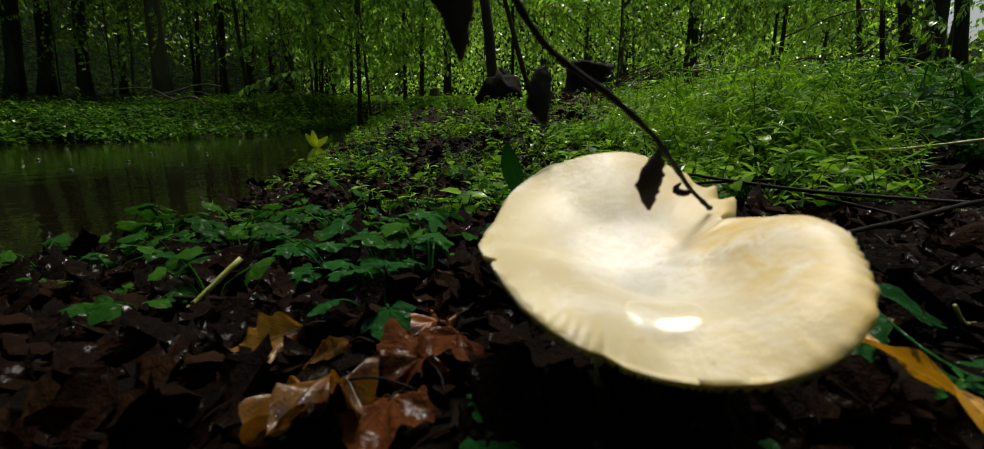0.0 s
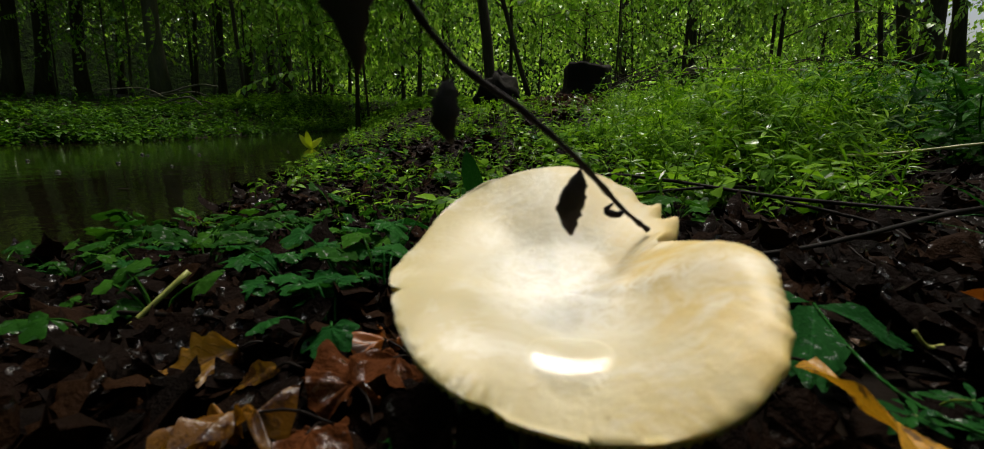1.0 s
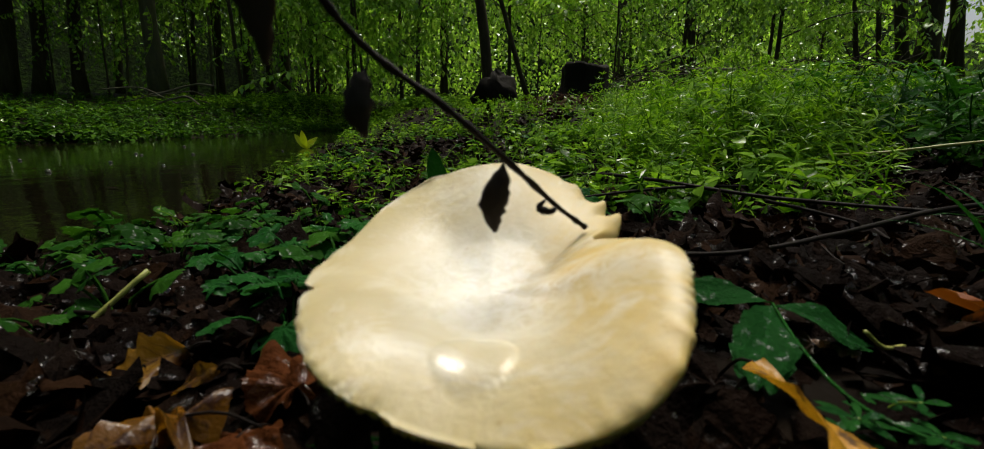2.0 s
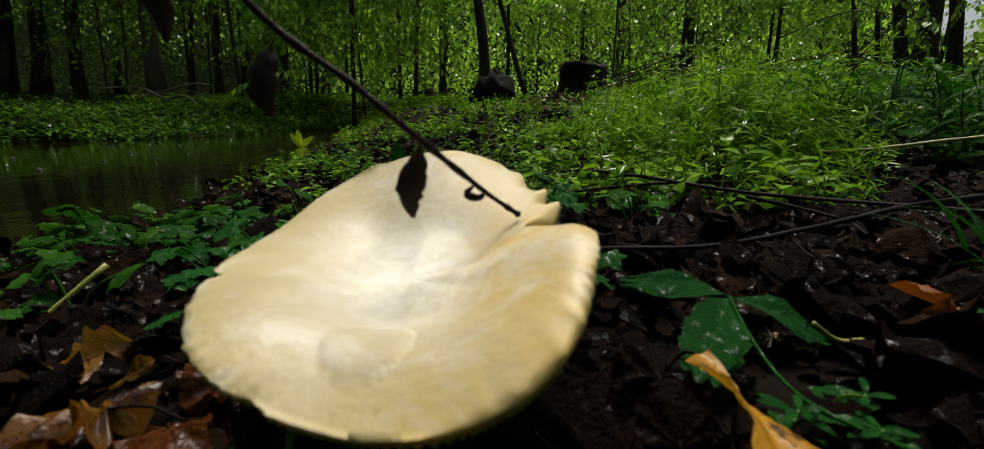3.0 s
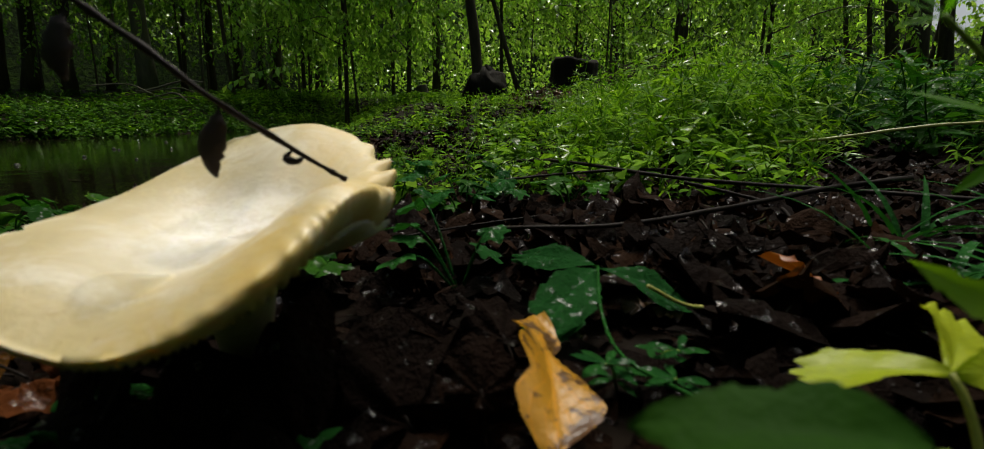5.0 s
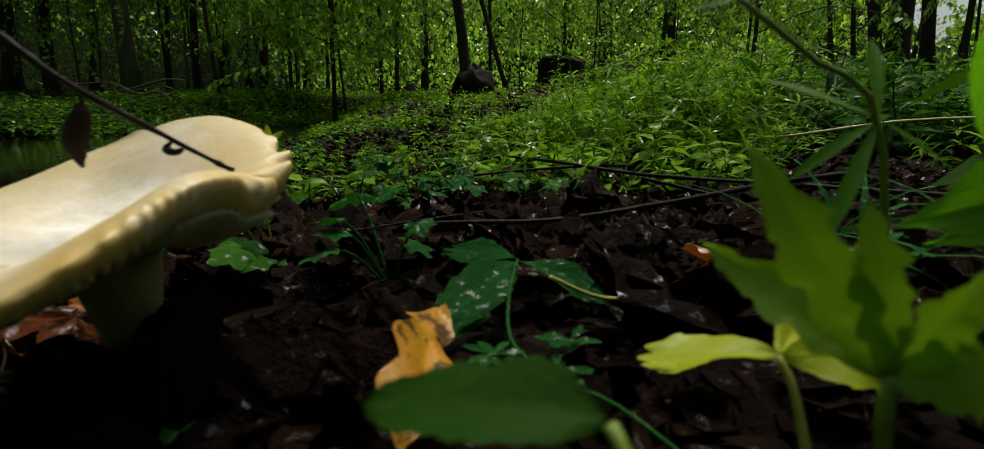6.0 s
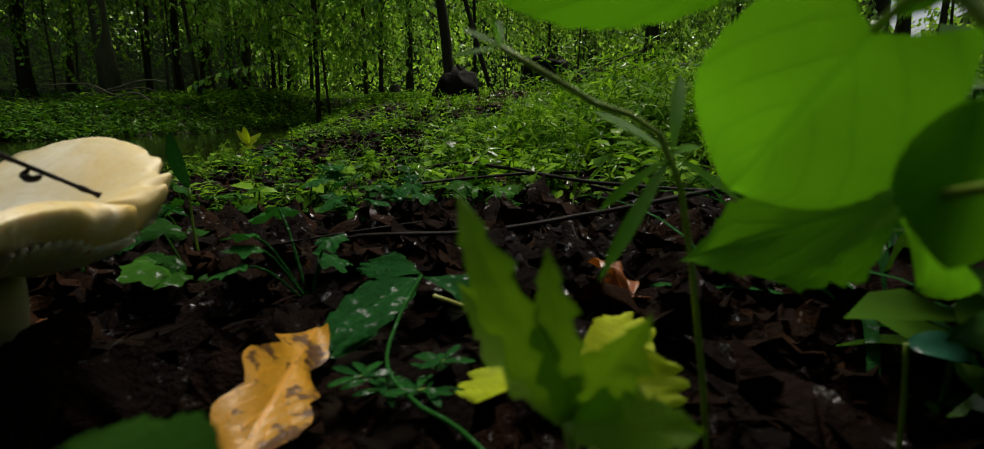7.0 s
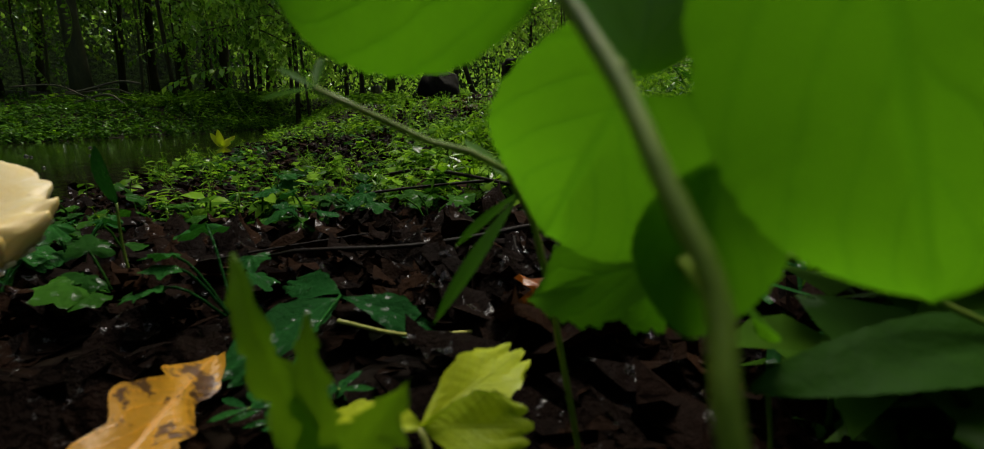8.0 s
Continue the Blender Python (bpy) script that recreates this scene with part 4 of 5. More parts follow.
for k in range(len(rows) - 1):
    a = k * NA + np.arange(NA)
    b = k * NA + (np.arange(NA) + 1) % NA
    t += list(zip(a, b, b + NA)) + list(zip(a, b + NA, a + NA))
t += [((k + 1) % NA, k, len(v) - 1) for k in range(NA)]
me = mesh_of("cap", v, np.array(t), M_CAP)
attr = me.attributes.new("polar", "FLOAT_VECTOR", "POINT")
attr.data.foreach_set("vector", np.vstack([*polar, [(0, 0, 0)]]).astype(np.float32).ravel())
part("cap", me, mushroom)
gills = Soup()
for k in range(110):
    a = k / 110 * 2 * math.pi
    i = int(k / 110 * NA)
    s = np.linspace(0.97, 0.2, 8)
    zt = low_z + (height[i] - low_z) * s**1.4 - 0.0022 - 0.009 * side[i] * s
    deep = (0.0015 + 0.0025 * side[i]) * np.sin(np.pi * np.clip((1 - s) / 0.8, 0.05, 0.95)) + 0.0006
    c, n = np.array([math.cos(a), math.sin(a)]), np.array([-math.sin(a), math.cos(a)]) * 0.00025
    rim = radius[i] + deep_r[i]
    up = np.column_stack([rim * s[:, None] * c, zt])
    dn = np.column_stack([rim * s[:, None] * c, zt - deep])
    off = np.array([*n, 0])
    g = np.concatenate([up + off, dn + off * 0.4, dn - off * 0.4, up - off])
    q = [(r * 8 + j, r * 8 + j + 1, r * 8 + j + 9) for r in range(3) for j in range(7)] + [(r * 8 + j, r * 8 + j + 9, r * 8 + j + 8) for r in range(3) for j in range(7)]
    gills.put(g, np.array(q))
part("gill_layer", gills.mesh("gill_layer", M_CAP), mushroom, "crowded pale gills")
tagged(bpy.data.objects["gill_layer"], kind="stuff")
stem_path = spline([(-0.006, 0.022, -0.012), (-0.004, 0.014, 0.012), (0.0, 0.004, 0.056)], 9)
me = mesh_of("stem", *tube(stem_path, [0.0085, 0.0075, 0.007, 0.0065, 0.0065, 0.007, 0.008, 0.010, 0.012], 18, 0.03), rough_material("dingy_stem_flesh", [(0.3, (0.22, 0.17, 0.08)), (0.6, (0.38, 0.31, 0.17)), (0.8, (0.5, 0.44, 0.28))], 60, (0.5, 0.8), 0.0008))
part("stem", me, mushroom, "stout pale stem")

# ---- the dead twig that leans over the cap ----
M_POD = leaf_material("shrivelled_leaf", [(0.010, 0.007, 0.006), (0.02, 0.012, 0.01)], 0.6, 0.1, False, fine=120, spec=0.2)
twig = thing("dead_twig", "thin dark dead twig with shrivelled hanging leaves", "twig", (-0.003, 0.139, 0.0755))
O = np.array((-0.003, 0.139, 0.0755))
stalk = spline(np.array([(-0.003, 0.139, 0.0755), (-0.0125, 0.133, 0.083), (-0.0289, 0.118, 0.0985), (-0.043, 0.1165, 0.1105), (-0.0577, 0.117, 0.121), (-0.068, 0.112, 0.133), (-0.080, 0.108, 0.155), (-0.10, 0.10, 0.19)]) - O, 40)
knots = 0.00062 + 0.00038 * np.linspace(0, 1, 40) + 0.0003 * (np.random.default_rng(4).uniform(0, 1, 40) > 0.85)
knots[0] = 0.0010
part("stalk", mesh_of("stalk", *tube(stalk, knots, 9, 0.06, 2), M_TWIG), twig)
part("bud", mesh_of("bud", *tube(spline(np.array([(-0.0155, 0.1322, 0.0848), (-0.0175, 0.1318, 0.0826), (-0.0145, 0.1310, 0.0816), (-0.0125, 0.1318, 0.0826)]) - O, 9), [0.0003, 0.0006, 0.0009, 0.0011, 0.0012, 0.001, 0.0009, 0.0008, 0.0004], 8), M_TWIG), twig)


def pod(top, tip, width, seed):
    """A shrivelled leaf hanging from the twig, crumpled about its length."""
    top, tip, r = np.array(top) - O, np.array(tip) - O, np.random.default_rng(seed)
    s = np.linspace(0, 1, 16)
    path = top + (tip - top) * s[:, None] + 0.0012 * np.stack([np.sin(s * 5 + seed), np.cos(s * 4), 0 * s], 1)
    prof = width / 2 * np.clip(np.sin(np.pi * np.clip((s - 0.12) / 0.9, 0, 1)) ** 0.8, 0.06, None) * (1 + 0.12 * r.normal(size=16))
    v, t = tube(path, prof, 12, 0.12, seed)
    axis = path.mean(0)
    v[:, 1] = axis[1] + (v[:, 1] - axis[1]) * 0.45
    part("dead_leaf", mesh_of("dead_leaf", v, t, M_POD), twig, "shrivelled blackish leaf")


pod((-0.0289, 0.118, 0.0985), (-0.0292, 0.1178, 0.0789), 0.0065, 1)
pod((-0.060, 0.1165, 0.1205), (-0.0606, 0.1122, 0.1024), 0.0065, 2)
pod((-0.083, 0.1146, 0.160), (-0.083, 0.1146, 0.1185), 0.0085, 3)

# ---- single leaves and plants near the mushroom ----


def broad(length, width, rows=14, cols=3, fold=0.15, droop=0.5, shape=0.8, teeth=0.0, tooth_rows=0, wave=0.03, vein=0.012, seed=0, heart=0.0, ragged=0.0, profile=None, lobes=0, saw=0, cupped=0.0):
    """A near leaf along +y, face up, finely divided: midrib, side veins in relief, toothed rim, heart-shaped base; profile gives its
    half widths from base to tip (a pair of lists: left and right), lobes a blunt tip cut into so many lobes, saw the teeth a side."""
    r = np.random.default_rng(seed)
    s = np.linspace(0, 1, rows + 1)
    w = width / 2 * np.clip(np.sin(np.pi * np.clip(s, 0, 1) ** shape), 0.0, None) ** 0.75
    if heart:
        w = width / 2 * np.where(s < 0.3, (1 - ((0.3 - s) / 0.3) ** 2 * 0.45), np.clip(np.cos((s - 0.3) / 0.7 * np.pi / 2), 0, 1) ** 0.8)
    if lobes:
        w = width / 2 * np.minimum(np.sin(np.pi / 2 * np.clip(s / 0.62, 0, 1)) ** 0.9, 1 - 0.25 * np.clip((s - 0.62) / 0.38, 0, 1) ** 2)
    w[-1] = w[-1] if lobes else width * 0.004
    w[0] = max(w[0] if heart else 0, width * 0.02)
    if profile:
        sides = [width * spline(np.array(p, float)[:, None], rows + 1)[:, 0].clip(0.004) for p in profile]
    else:
        sides = [w, w]
    if saw:
        cut = 1 - (0.12 if not teeth else teeth) * ((s * saw) % 1.0) * np.clip(6 * s, 0, 1)
        sides = [q * cut for q in sides]
    elif teeth:
        w[1:-1] *= 1 + teeth * np.where(np.arange(1, rows) % 2, 0.5, -0.5) * r.uniform(0.6, 1.2, rows - 1)
    if ragged:
        w[1:-1] *= 1 + ragged * np.convolve(r.normal(size=rows + 1), [0.5, 0.8, 0.5], "valid")
    a = -droop * s
    y, z = np.cumsum(np.r_[0, np.cos(a[1:])]) * length / rows, np.cumsum(np.r_[0, np.sin(a[1:])]) * length / rows
    v, n = [], 2 * cols + 1
    ph = r.uniform(0, 6.28, 2)
    for i in range(rows + 1):
        for j in range(-cols, cols + 1):
            f = j / cols
            wide = sides[0 if j < 0 else 1][i]
            cut_in = 0.0
            if lobes:
                cut_in = length * (0.12 * (1 - f * f) - 0.12 * abs(math.cos(math.pi * lobes * (f + 1) / 2)) ** 5 * (abs(f) < 0.95)) * s[i] ** 4 - 0.12 * length * abs(f) ** 3 * s[i] ** 3
            back = -heart * length * 0.22 * abs(f) ** 1.5 * max(0, 1 - s[i] / 0.35)
            veins = vein * width * (1 - abs(((i + abs(j) * 0.8) % 3) - 1)) * abs(f) * (1 - abs(f))
            lift = abs(f) * wide * math.sin(fold) + cupped * width * (f * f + (s[i] - 0.5) ** 2) + wave * width * math.sin(7 * s[i] + ph[0] + f) * abs(f) + veins
            v.append((f * wide * math.cos(fold), y[i] + back + cut_in + abs(f) * wide * 0.15, z[i] + lift))
    t = []
    for i in range(rows):
        for j in range(n - 1):
            q = i * n + j
            t += [(q, q + 1, q + n + 1), (q, q + n + 1, q + n)]
    return np.array(v), np.array(t)


def aim(base, tip, face, origin):
    """The pose that lays +y from base to tip with the face towards the given way, in the space of origin."""
    y = Vector(tip) - Vector(base)
    y.normalize()
    z = Vector(face)
    z = (z - y * z.dot(y)).normalized()
    x = y.cross(z)
    m = Matrix((x, y, z)).transposed().to_4x4()
    m.translation = Vector(base) - Vector(origin)
    return np.array(m)


def gap(a, b):
    return float(np.linalg.norm(np.subtract(a, b)))


M_YELLOW = leaf_material("yellowed_leaf", [(0.42, 0.19, 0.012), (0.50, 0.25, 0.020)], 0.36, 0.3, False, 0.3, (0.10, 0.045, 0.015), fine=130, spec=0.4, veins=(6, (1.25, 1.15, 0.9)))
M_OCHRE = leaf_material("ochre_wet_leaf", [(0.27, 0.12, 0.012), (0.38, 0.18, 0.02)], 0.25, 0.3, False, 0.9, (0.07, 0.025, 0.006), fine=55, spec=0.45, relief=0.002, veins=(7, (0.6, 0.55, 0.5)))
M_ORANGE = leaf_material("orange_brown_leaf", [(0.26, 0.075, 0.008), (0.20, 0.055, 0.008)], 0.35, 0.2, False, 0.7, (0.05, 0.02, 0.008), fine=60)
M_LIME = leaf_material("lime_leaf", [(0.33, 0.44, 0.015), (0.40, 0.48, 0.02)], 0.4, 0.45, False, 0.2, fine=70, spec=0.3, veins=(5, (0.88, 0.9, 0.95)))
M_FRESH = leaf_material("fresh_green_leaf", [(0.060, 0.20, 0.006), (0.085, 0.26, 0.010)], 0.5, 0.64, False, 0.8, fine=28, spec=0.12, veins=(4, (0.82, 0.88, 0.9)))
M_DEEP = leaf_material("deep_green_leaf", [(0.006, 0.050, 0.009), (0.012, 0.074, 0.011)], 0.22, 0.25, False, 0.5, fine=90, spec=0.4, relief=0.0022, wet=260.0, veins=(5, (1.4, 1.3, 1.35)), dry=0.58)
# Wet green leaf; the blue of the reflected sky is in its base colour.
M_SKY_TINTED = leaf_material("sky_tinted_leaf", [(0.02, 0.10, 0.06), (0.03, 0.13, 0.08)], 0.2, 0.2, False, 0.4, fine=90, spec=0.5)
M_PALE_LEAF = leaf_material("pale_rotten_leaf", [(0.10, 0.065, 0.05), (0.16, 0.08, 0.03)], 0.2, 0.2, False, 0.7, fine=90, spec=0.5, relief=0.002)
M_RUST = leaf_material("rust_brown_leaf", [(0.05, 0.014, 0.004), (0.08, 0.024, 0.006)], 0.10, 0.1, False, 0.7, fine=70, spec=0.6, relief=0.004, wet=100.0, dry=0.55)
M_CUT = leaf_material("yellow_green_leaf", [(0.13, 0.27, 0.010), (0.16, 0.32, 0.014)], 0.45, 0.6, False, 0.25, fine=80, spec=0.25, veins=(6, (0.85, 0.9, 0.9)))
# Green leaf with the shade on it darkened into the base colour.
M_SHADE_LEAF = leaf_material("painted_shade_leaf", [(0.012, 0.042, 0.005), (0.018, 0.055, 0.006)], 0.5, 0.15, False, 0.5, fine=90, spec=0.02, relief=0.0010)
M_STALK = rough_material("green_stalk", [(0.3, (0.10, 0.17, 0.012)), (0.6, (0.17, 0.25, 0.025)), (0.8, (0.25, 0.32, 0.05))], 80, (0.35, 0.6), 0.0005)
M_STRAW = rough_material("pale_stalk", [(0.3, (0.26, 0.27, 0.05)), (0.6, (0.36, 0.37, 0.09)), (0.8, (0.45, 0.42, 0.15))], 80, (0.35, 0.6), 0.0005)


def stalk_part(parent, points, r0, r1, origin, material=None, name="stalk", n=12):
    pts = spline(np.asarray(points, float) - np.asarray(origin), n)
    return part(name, mesh_of(name, *tube(pts, np.linspace(r0, r1, n), 8, 0.04), material or M_STALK), parent)


def leaf_part(parent, base, tip, width, face, origin, material, name="leaf", label="", **kw):
    v, t = moved(broad(gap(base, tip) * 1.05, width, **kw), aim(base, tip, face, origin))
    me = mesh_of(name, v, t, material)
    rows, cols = kw.get("rows", 14), kw.get("cols", 3)
    along, across = np.meshgrid(np.linspace(0, 1, rows + 1), np.linspace(-1, 1, 2 * cols + 1), indexing="ij")
    where = np.stack([across, along, 0 * along], -1).astype(np.float32)
    me.attributes.new("leaf_map", "FLOAT_VECTOR", "POINT").data.foreach_set("vector", where.ravel())
    return part(name, me, parent, label)


def ground_at(x, y, dz=0.0):
    return (x, y, float(ground_z(x, y)) + dz)


# three-part dark green leaf beside the cap
o = ground_at(0.105, 0.19)
plant = thing("avens_plant", "glossy dark green three-part leaf on a low stalk", "plant", o)
j = (0.086, 0.190, 0.032)
stalk_part(plant, [j, (0.0805, 0.160, 0.0265), (0.080, 0.1309, 0.0225), (0.0913, 0.1087, 0.0225), (0.104, 0.096, 0.022), (0.125, 0.075, 0.012)], 0.0006, 0.0007, o, M_DEEP, n=20)
for tip, w, face, n in (((0.0600, 0.1465, 0.0295), 0.0235, (0.05, -0.55, 1), 3), ((0.1220, 0.1840, 0.0225), 0.021, (0.2, -0.35, 1), 3), ((0.0545, 0.222, 0.0325), 0.018, (-0.2, -0.5, 1), 3)):
    leaf_part(plant, j, tip, w, face, o, M_DEEP, rows=30, cols=9, lobes=n, saw=5, teeth=0.16, droop=0.3, wave=0.07, vein=0.03, fold=0.1, seed=int(w * 1000))
stalk = thing("pale_leaf_stalk", "thin pale yellow-green leaf stalk lying on dark leaves", "plant stalk", (0.14, 0.186, 0.015))
stalk_part(stalk, [(0.094, 0.150, 0.0375), (0.115, 0.166, 0.024), (0.1402, 0.1857, 0.0152)], 0.0007, 0.0008, (0.14, 0.186, 0.015), M_STRAW)
# second dark leafy herb behind
for k, (x, y, h) in enumerate([(0.025, 0.23, 0.045), (0.02, 0.40, 0.04), (-0.17, 0.285, 0.03), (-0.145, 0.30, 0.045), (-0.12, 0.33, 0.04), (-0.20, 0.33, 0.03), (-0.345, 0.40, 0.018), (-0.41, 0.395, 0.015), (-0.37, 0.45, 0.02), (-0.29, 0.44, 0.02), (0.06, 0.47, 0.04), (-0.05, 0.47, 0.05), (-0.23, 0.50, 0.03), (-0.0591, 0.1010, 0.022), (-0.0355, 0.0996, 0.018), (-0.110, 0.252, 0.034), (-0.132, 0.230, 0.028)]):
    r = np.random.default_rng(300 + k)
    o = ground_at(x, y)
    plant = thing("woodland_herb", "dark green wet lobed leaves of a low herb", "plant", o, "low herbs round the mushroom")
    for i in range(6):
        a, d = r.uniform(0, 6.28), r.uniform(0.012, 0.034)
        end = np.array((x + d * math.sin(a), y + d * math.cos(a), o[2] + h * r.uniform(0.55, 1.15)))
        stalk_part(plant, [o, (np.array(o) * 0.4 + end * 0.6) + (0, 0, 0.006), end], 0.0008, 0.0006, o, M_DEEP, n=7)
        size = r.uniform(0.010, 0.018)
        l = lobed(size, [(-1.7, 0.7), (-0.85, 0.9), (0, 1.05), (0.85, 0.9), (1.7, 0.7)], 0.42, 4, 44, 0.18, 0.05, 2.6, k * 9 + i, 0.05, 0.05)
        v, t = moved(l, pose_np(*(end - o), -a + r.uniform(-0.6, 0.6), r.uniform(-0.55, 0.1), r.uniform(-0.35, 0.35)))
        part("leaf", mesh_of("leaf", v, t, M_DEEP), plant)

# fallen coloured leaves
def fallen(name, label, place, yaw, pitch, roll, size, material, seed, lobes=5, cup=0.15, crumple=0.08, depth=0.55, slim=1.0):
    spread = [(-2.0, 0.62), (-1.0, 0.92), (0, 1.1), (1.0, 0.92), (2.0, 0.62)] if lobes == 5 else [(-1.1, 0.75), (0, 1.1), (1.1, 0.75)]
    v, t = lobed(size, spread, depth, 6, 90, cup, 0.05, 2.75, seed, 0.05, crumple, 1.2)
    place = Matrix(pose_np(*place, yaw, pitch, roll).tolist()) @ Matrix.Diagonal((slim, 1, 1, 1))
    ob = thing(name, label, "fallen leaf", place, "fallen coloured leaves")
    part("blade", mesh_of("blade", v, t, material), ob)
    path = spline([(0, 0.1 * size, 0), (0.1 * size, -0.35 * size, -0.05 * size), (0.05 * size, -0.75 * size, -0.25 * size)], 6)
    part("stalk", mesh_of("stalk", *tube(path, 0.0005, 6), M_TWIG), ob)
    return ob


o = (0.058, 0.118, 0.02)
leafy = thing("yellow_leaf", "yellow maple leaf with brown rot spots", "fallen leaf", o, "fallen coloured leaves")
leaf_part(leafy, (0.0549, 0.1455, 0.0290), (0.0590, 0.0850, 0.0325), 0.0235, (0.55, -0.35, 1), o, M_YELLOW, "blade", "yellow blade blotched with brown", rows=44, cols=8, profile=([0.10, 0.26, 0.34, 0.22, 0.36, 0.46, 0.40, 0.50, 0.30, 0.0], [0.10, 0.34, 0.42, 0.28, 0.42, 0.55, 0.38, 0.52, 0.26, 0.0]), saw=6, teeth=0.10, droop=0.3, wave=0.16, vein=0.05, seed=6)
stalk_part(leafy, [(0.0549, 0.1455, 0.0290), (0.053, 0.152, 0.026), (0.050, 0.160, 0.014)], 0.0006, 0.0006, o, M_TWIG)
for base, tip, w, face, label, seed in (
    ((-0.1600, 0.1910, 0.0110), (-0.1950, 0.1740, 0.0040), 0.023, (0.2, -0.7, 1), "wet ochre leaf curled on dark litter", 5),
    ((-0.1300, 0.1610, 0.0180), (-0.1600, 0.1690, 0.0060), 0.010, (0.1, -0.6, 1), "narrow curled ochre leaf on litter", 11),
):
    leafy = thing("ochre_leaf", label, "fallen leaf", base, "fallen coloured leaves")
    leaf_part(leafy, base, tip, w, face, base, M_OCHRE, "blade", "", rows=26, cols=6, ragged=0.16, droop=0.5, shape=0.85, wave=0.2, vein=0.09, seed=seed)
    away = np.array(base) - np.array(tip)
    stalk_part(leafy, [base, np.array(base) + away * 0.15 + (0, 0, 0.001), np.array(base) + away * 0.35 - (0, 0, 0.003)], 0.0006, 0.0005, base, M_TWIG, n=6)
fallen("ochre_leaf", "wet ochre maple leaf crumpled on dark litter", (-0.1240, 0.1290, 0.0200), 1.45, -0.25, 0.35, 0.033, M_OCHRE, 8, 5, 0.25, 0.16, 0.6, 0.75)
fallen("ochre_leaf", "torn ochre leaf sunk in wet litter", (-0.1400, 0.1420, 0.0090), 2.1, -0.1, 0.2, 0.020, M_OCHRE, 27, 3, 0.3, 0.2, 0.5)
fallen("brown_leaf", "rust-brown leaf lying by the mushroom", (-0.1000, 0.1560, 0.0140), 0.7, 0.2, 0.3, 0.024, M_RUST, 28, 3, 0.3, 0.15, 0.4)
fallen("brown_leaf", "rust-brown curled leaf on wet litter", (-0.0880, 0.1750, 0.0150), 2.4, 0.3, -0.2, 0.022, M_RUST, 29, 5, 0.35, 0.15, 0.4)
fallen("brown_leaf", "dark rust leaf half under litter", (0.2050, 0.1900, 0.0160), 1.4, 0.3, 0.2, 0.022, M_RUST, 30, 3, 0.3, 0.15, 0.4)
fallen("brown_leaf", "glossy wet brown leaf flat on litter", (-0.1080, 0.1330, 0.0110), 2.9, 0.1, 0.2, 0.022, M_RUST, 31, 3, 0.25, 0.12, 0.35)
fallen("orange_leaf", "orange-brown shrivelled leaf on wet litter", (0.1748, 0.1811, 0.024), 0.6, 0.8, 0.3, 0.022, M_ORANGE, 9, 3, 0.3, 0.2)
fallen("lime_leaf", "fresh lime-green lobed leaf fallen by the puddle", (-0.341, 0.478, -0.014), 0.4, 0.25, 0.0, 0.028, M_LIME, 12, 5, 0.05, 0.04)
fallen("ochre_leaf", "narrow ochre leaf lying in litter", (0.205, 0.165, 0.018), 1.2, 0.1, 0.3, 0.022, M_OCHRE, 15, 3, 0.2, 0.1)
fallen("ochre_leaf", "small ochre leaf under wet herbs", (-0.29, 0.40, -0.016), 2.0, 0.2, 0.1, 0.018, M_OCHRE, 16, 3, 0.2, 0.1)
fallen("brown_leaf", "dark brown leaf leaning by the mushroom", (0.045, 0.150, 0.018), 0.3, 0.5, 0.2, 0.022, M_LITTER_ONE, 18, 3, 0.3, 0.12)
fallen("brown_leaf", "dark chestnut leaf standing before a yellow leaf", (0.0375, 0.1120, 0.0200), 0.15, 1.15, 0.1, 0.0150, M_LITTER_ONE, 23, 3, 0.35, 0.06, 0.25)
fallen("brown_leaf", "rust-brown leaf beside the puddle's herbs", (-0.10, 0.21, 0.006), 1.0, 0.2, 0.2, 0.026, M_ORANGE, 21, 3, 0.3, 0.12)

# Dark leaves added to hide the stem and deepen the shade under the cap.
for k, (x, y, yaw, up, size) in enumerate([(-0.030, 0.085, 0.1, 1.15, 0.030), (-0.005, 0.093, 0.5, 1.0, 0.030), (-0.055, 0.090, -0.3, 1.1, 0.030), (0.018, 0.110, 0.8, 1.0, 0.028), (-0.015, 0.110, 0.2, 1.2, 0.034), (-0.075, 0.105, -0.6, 1.0, 0.028), (0.005, 0.075, 0.9, 0.7, 0.026), (-0.045, 0.072, -0.2, 0.8, 0.026)]):
    fallen("brown_leaf", "dark rotting leaf added to hide the mushroom's shaded foot", (x, y, 0.012), yaw, up, 0.2 * math.sin(k * 2.0), size, M_LITTER_ONE, 40 + k, 3 if k % 2 else 5, 0.2, 0.10, 0.45)

# pale stalk leaning out of the litter, and a curled tendril
stalk = thing("leaning_stalk", "pale yellow-green stalk leaning out of wet litter", "plant stalk", (-0.262, 0.221, -0.019))
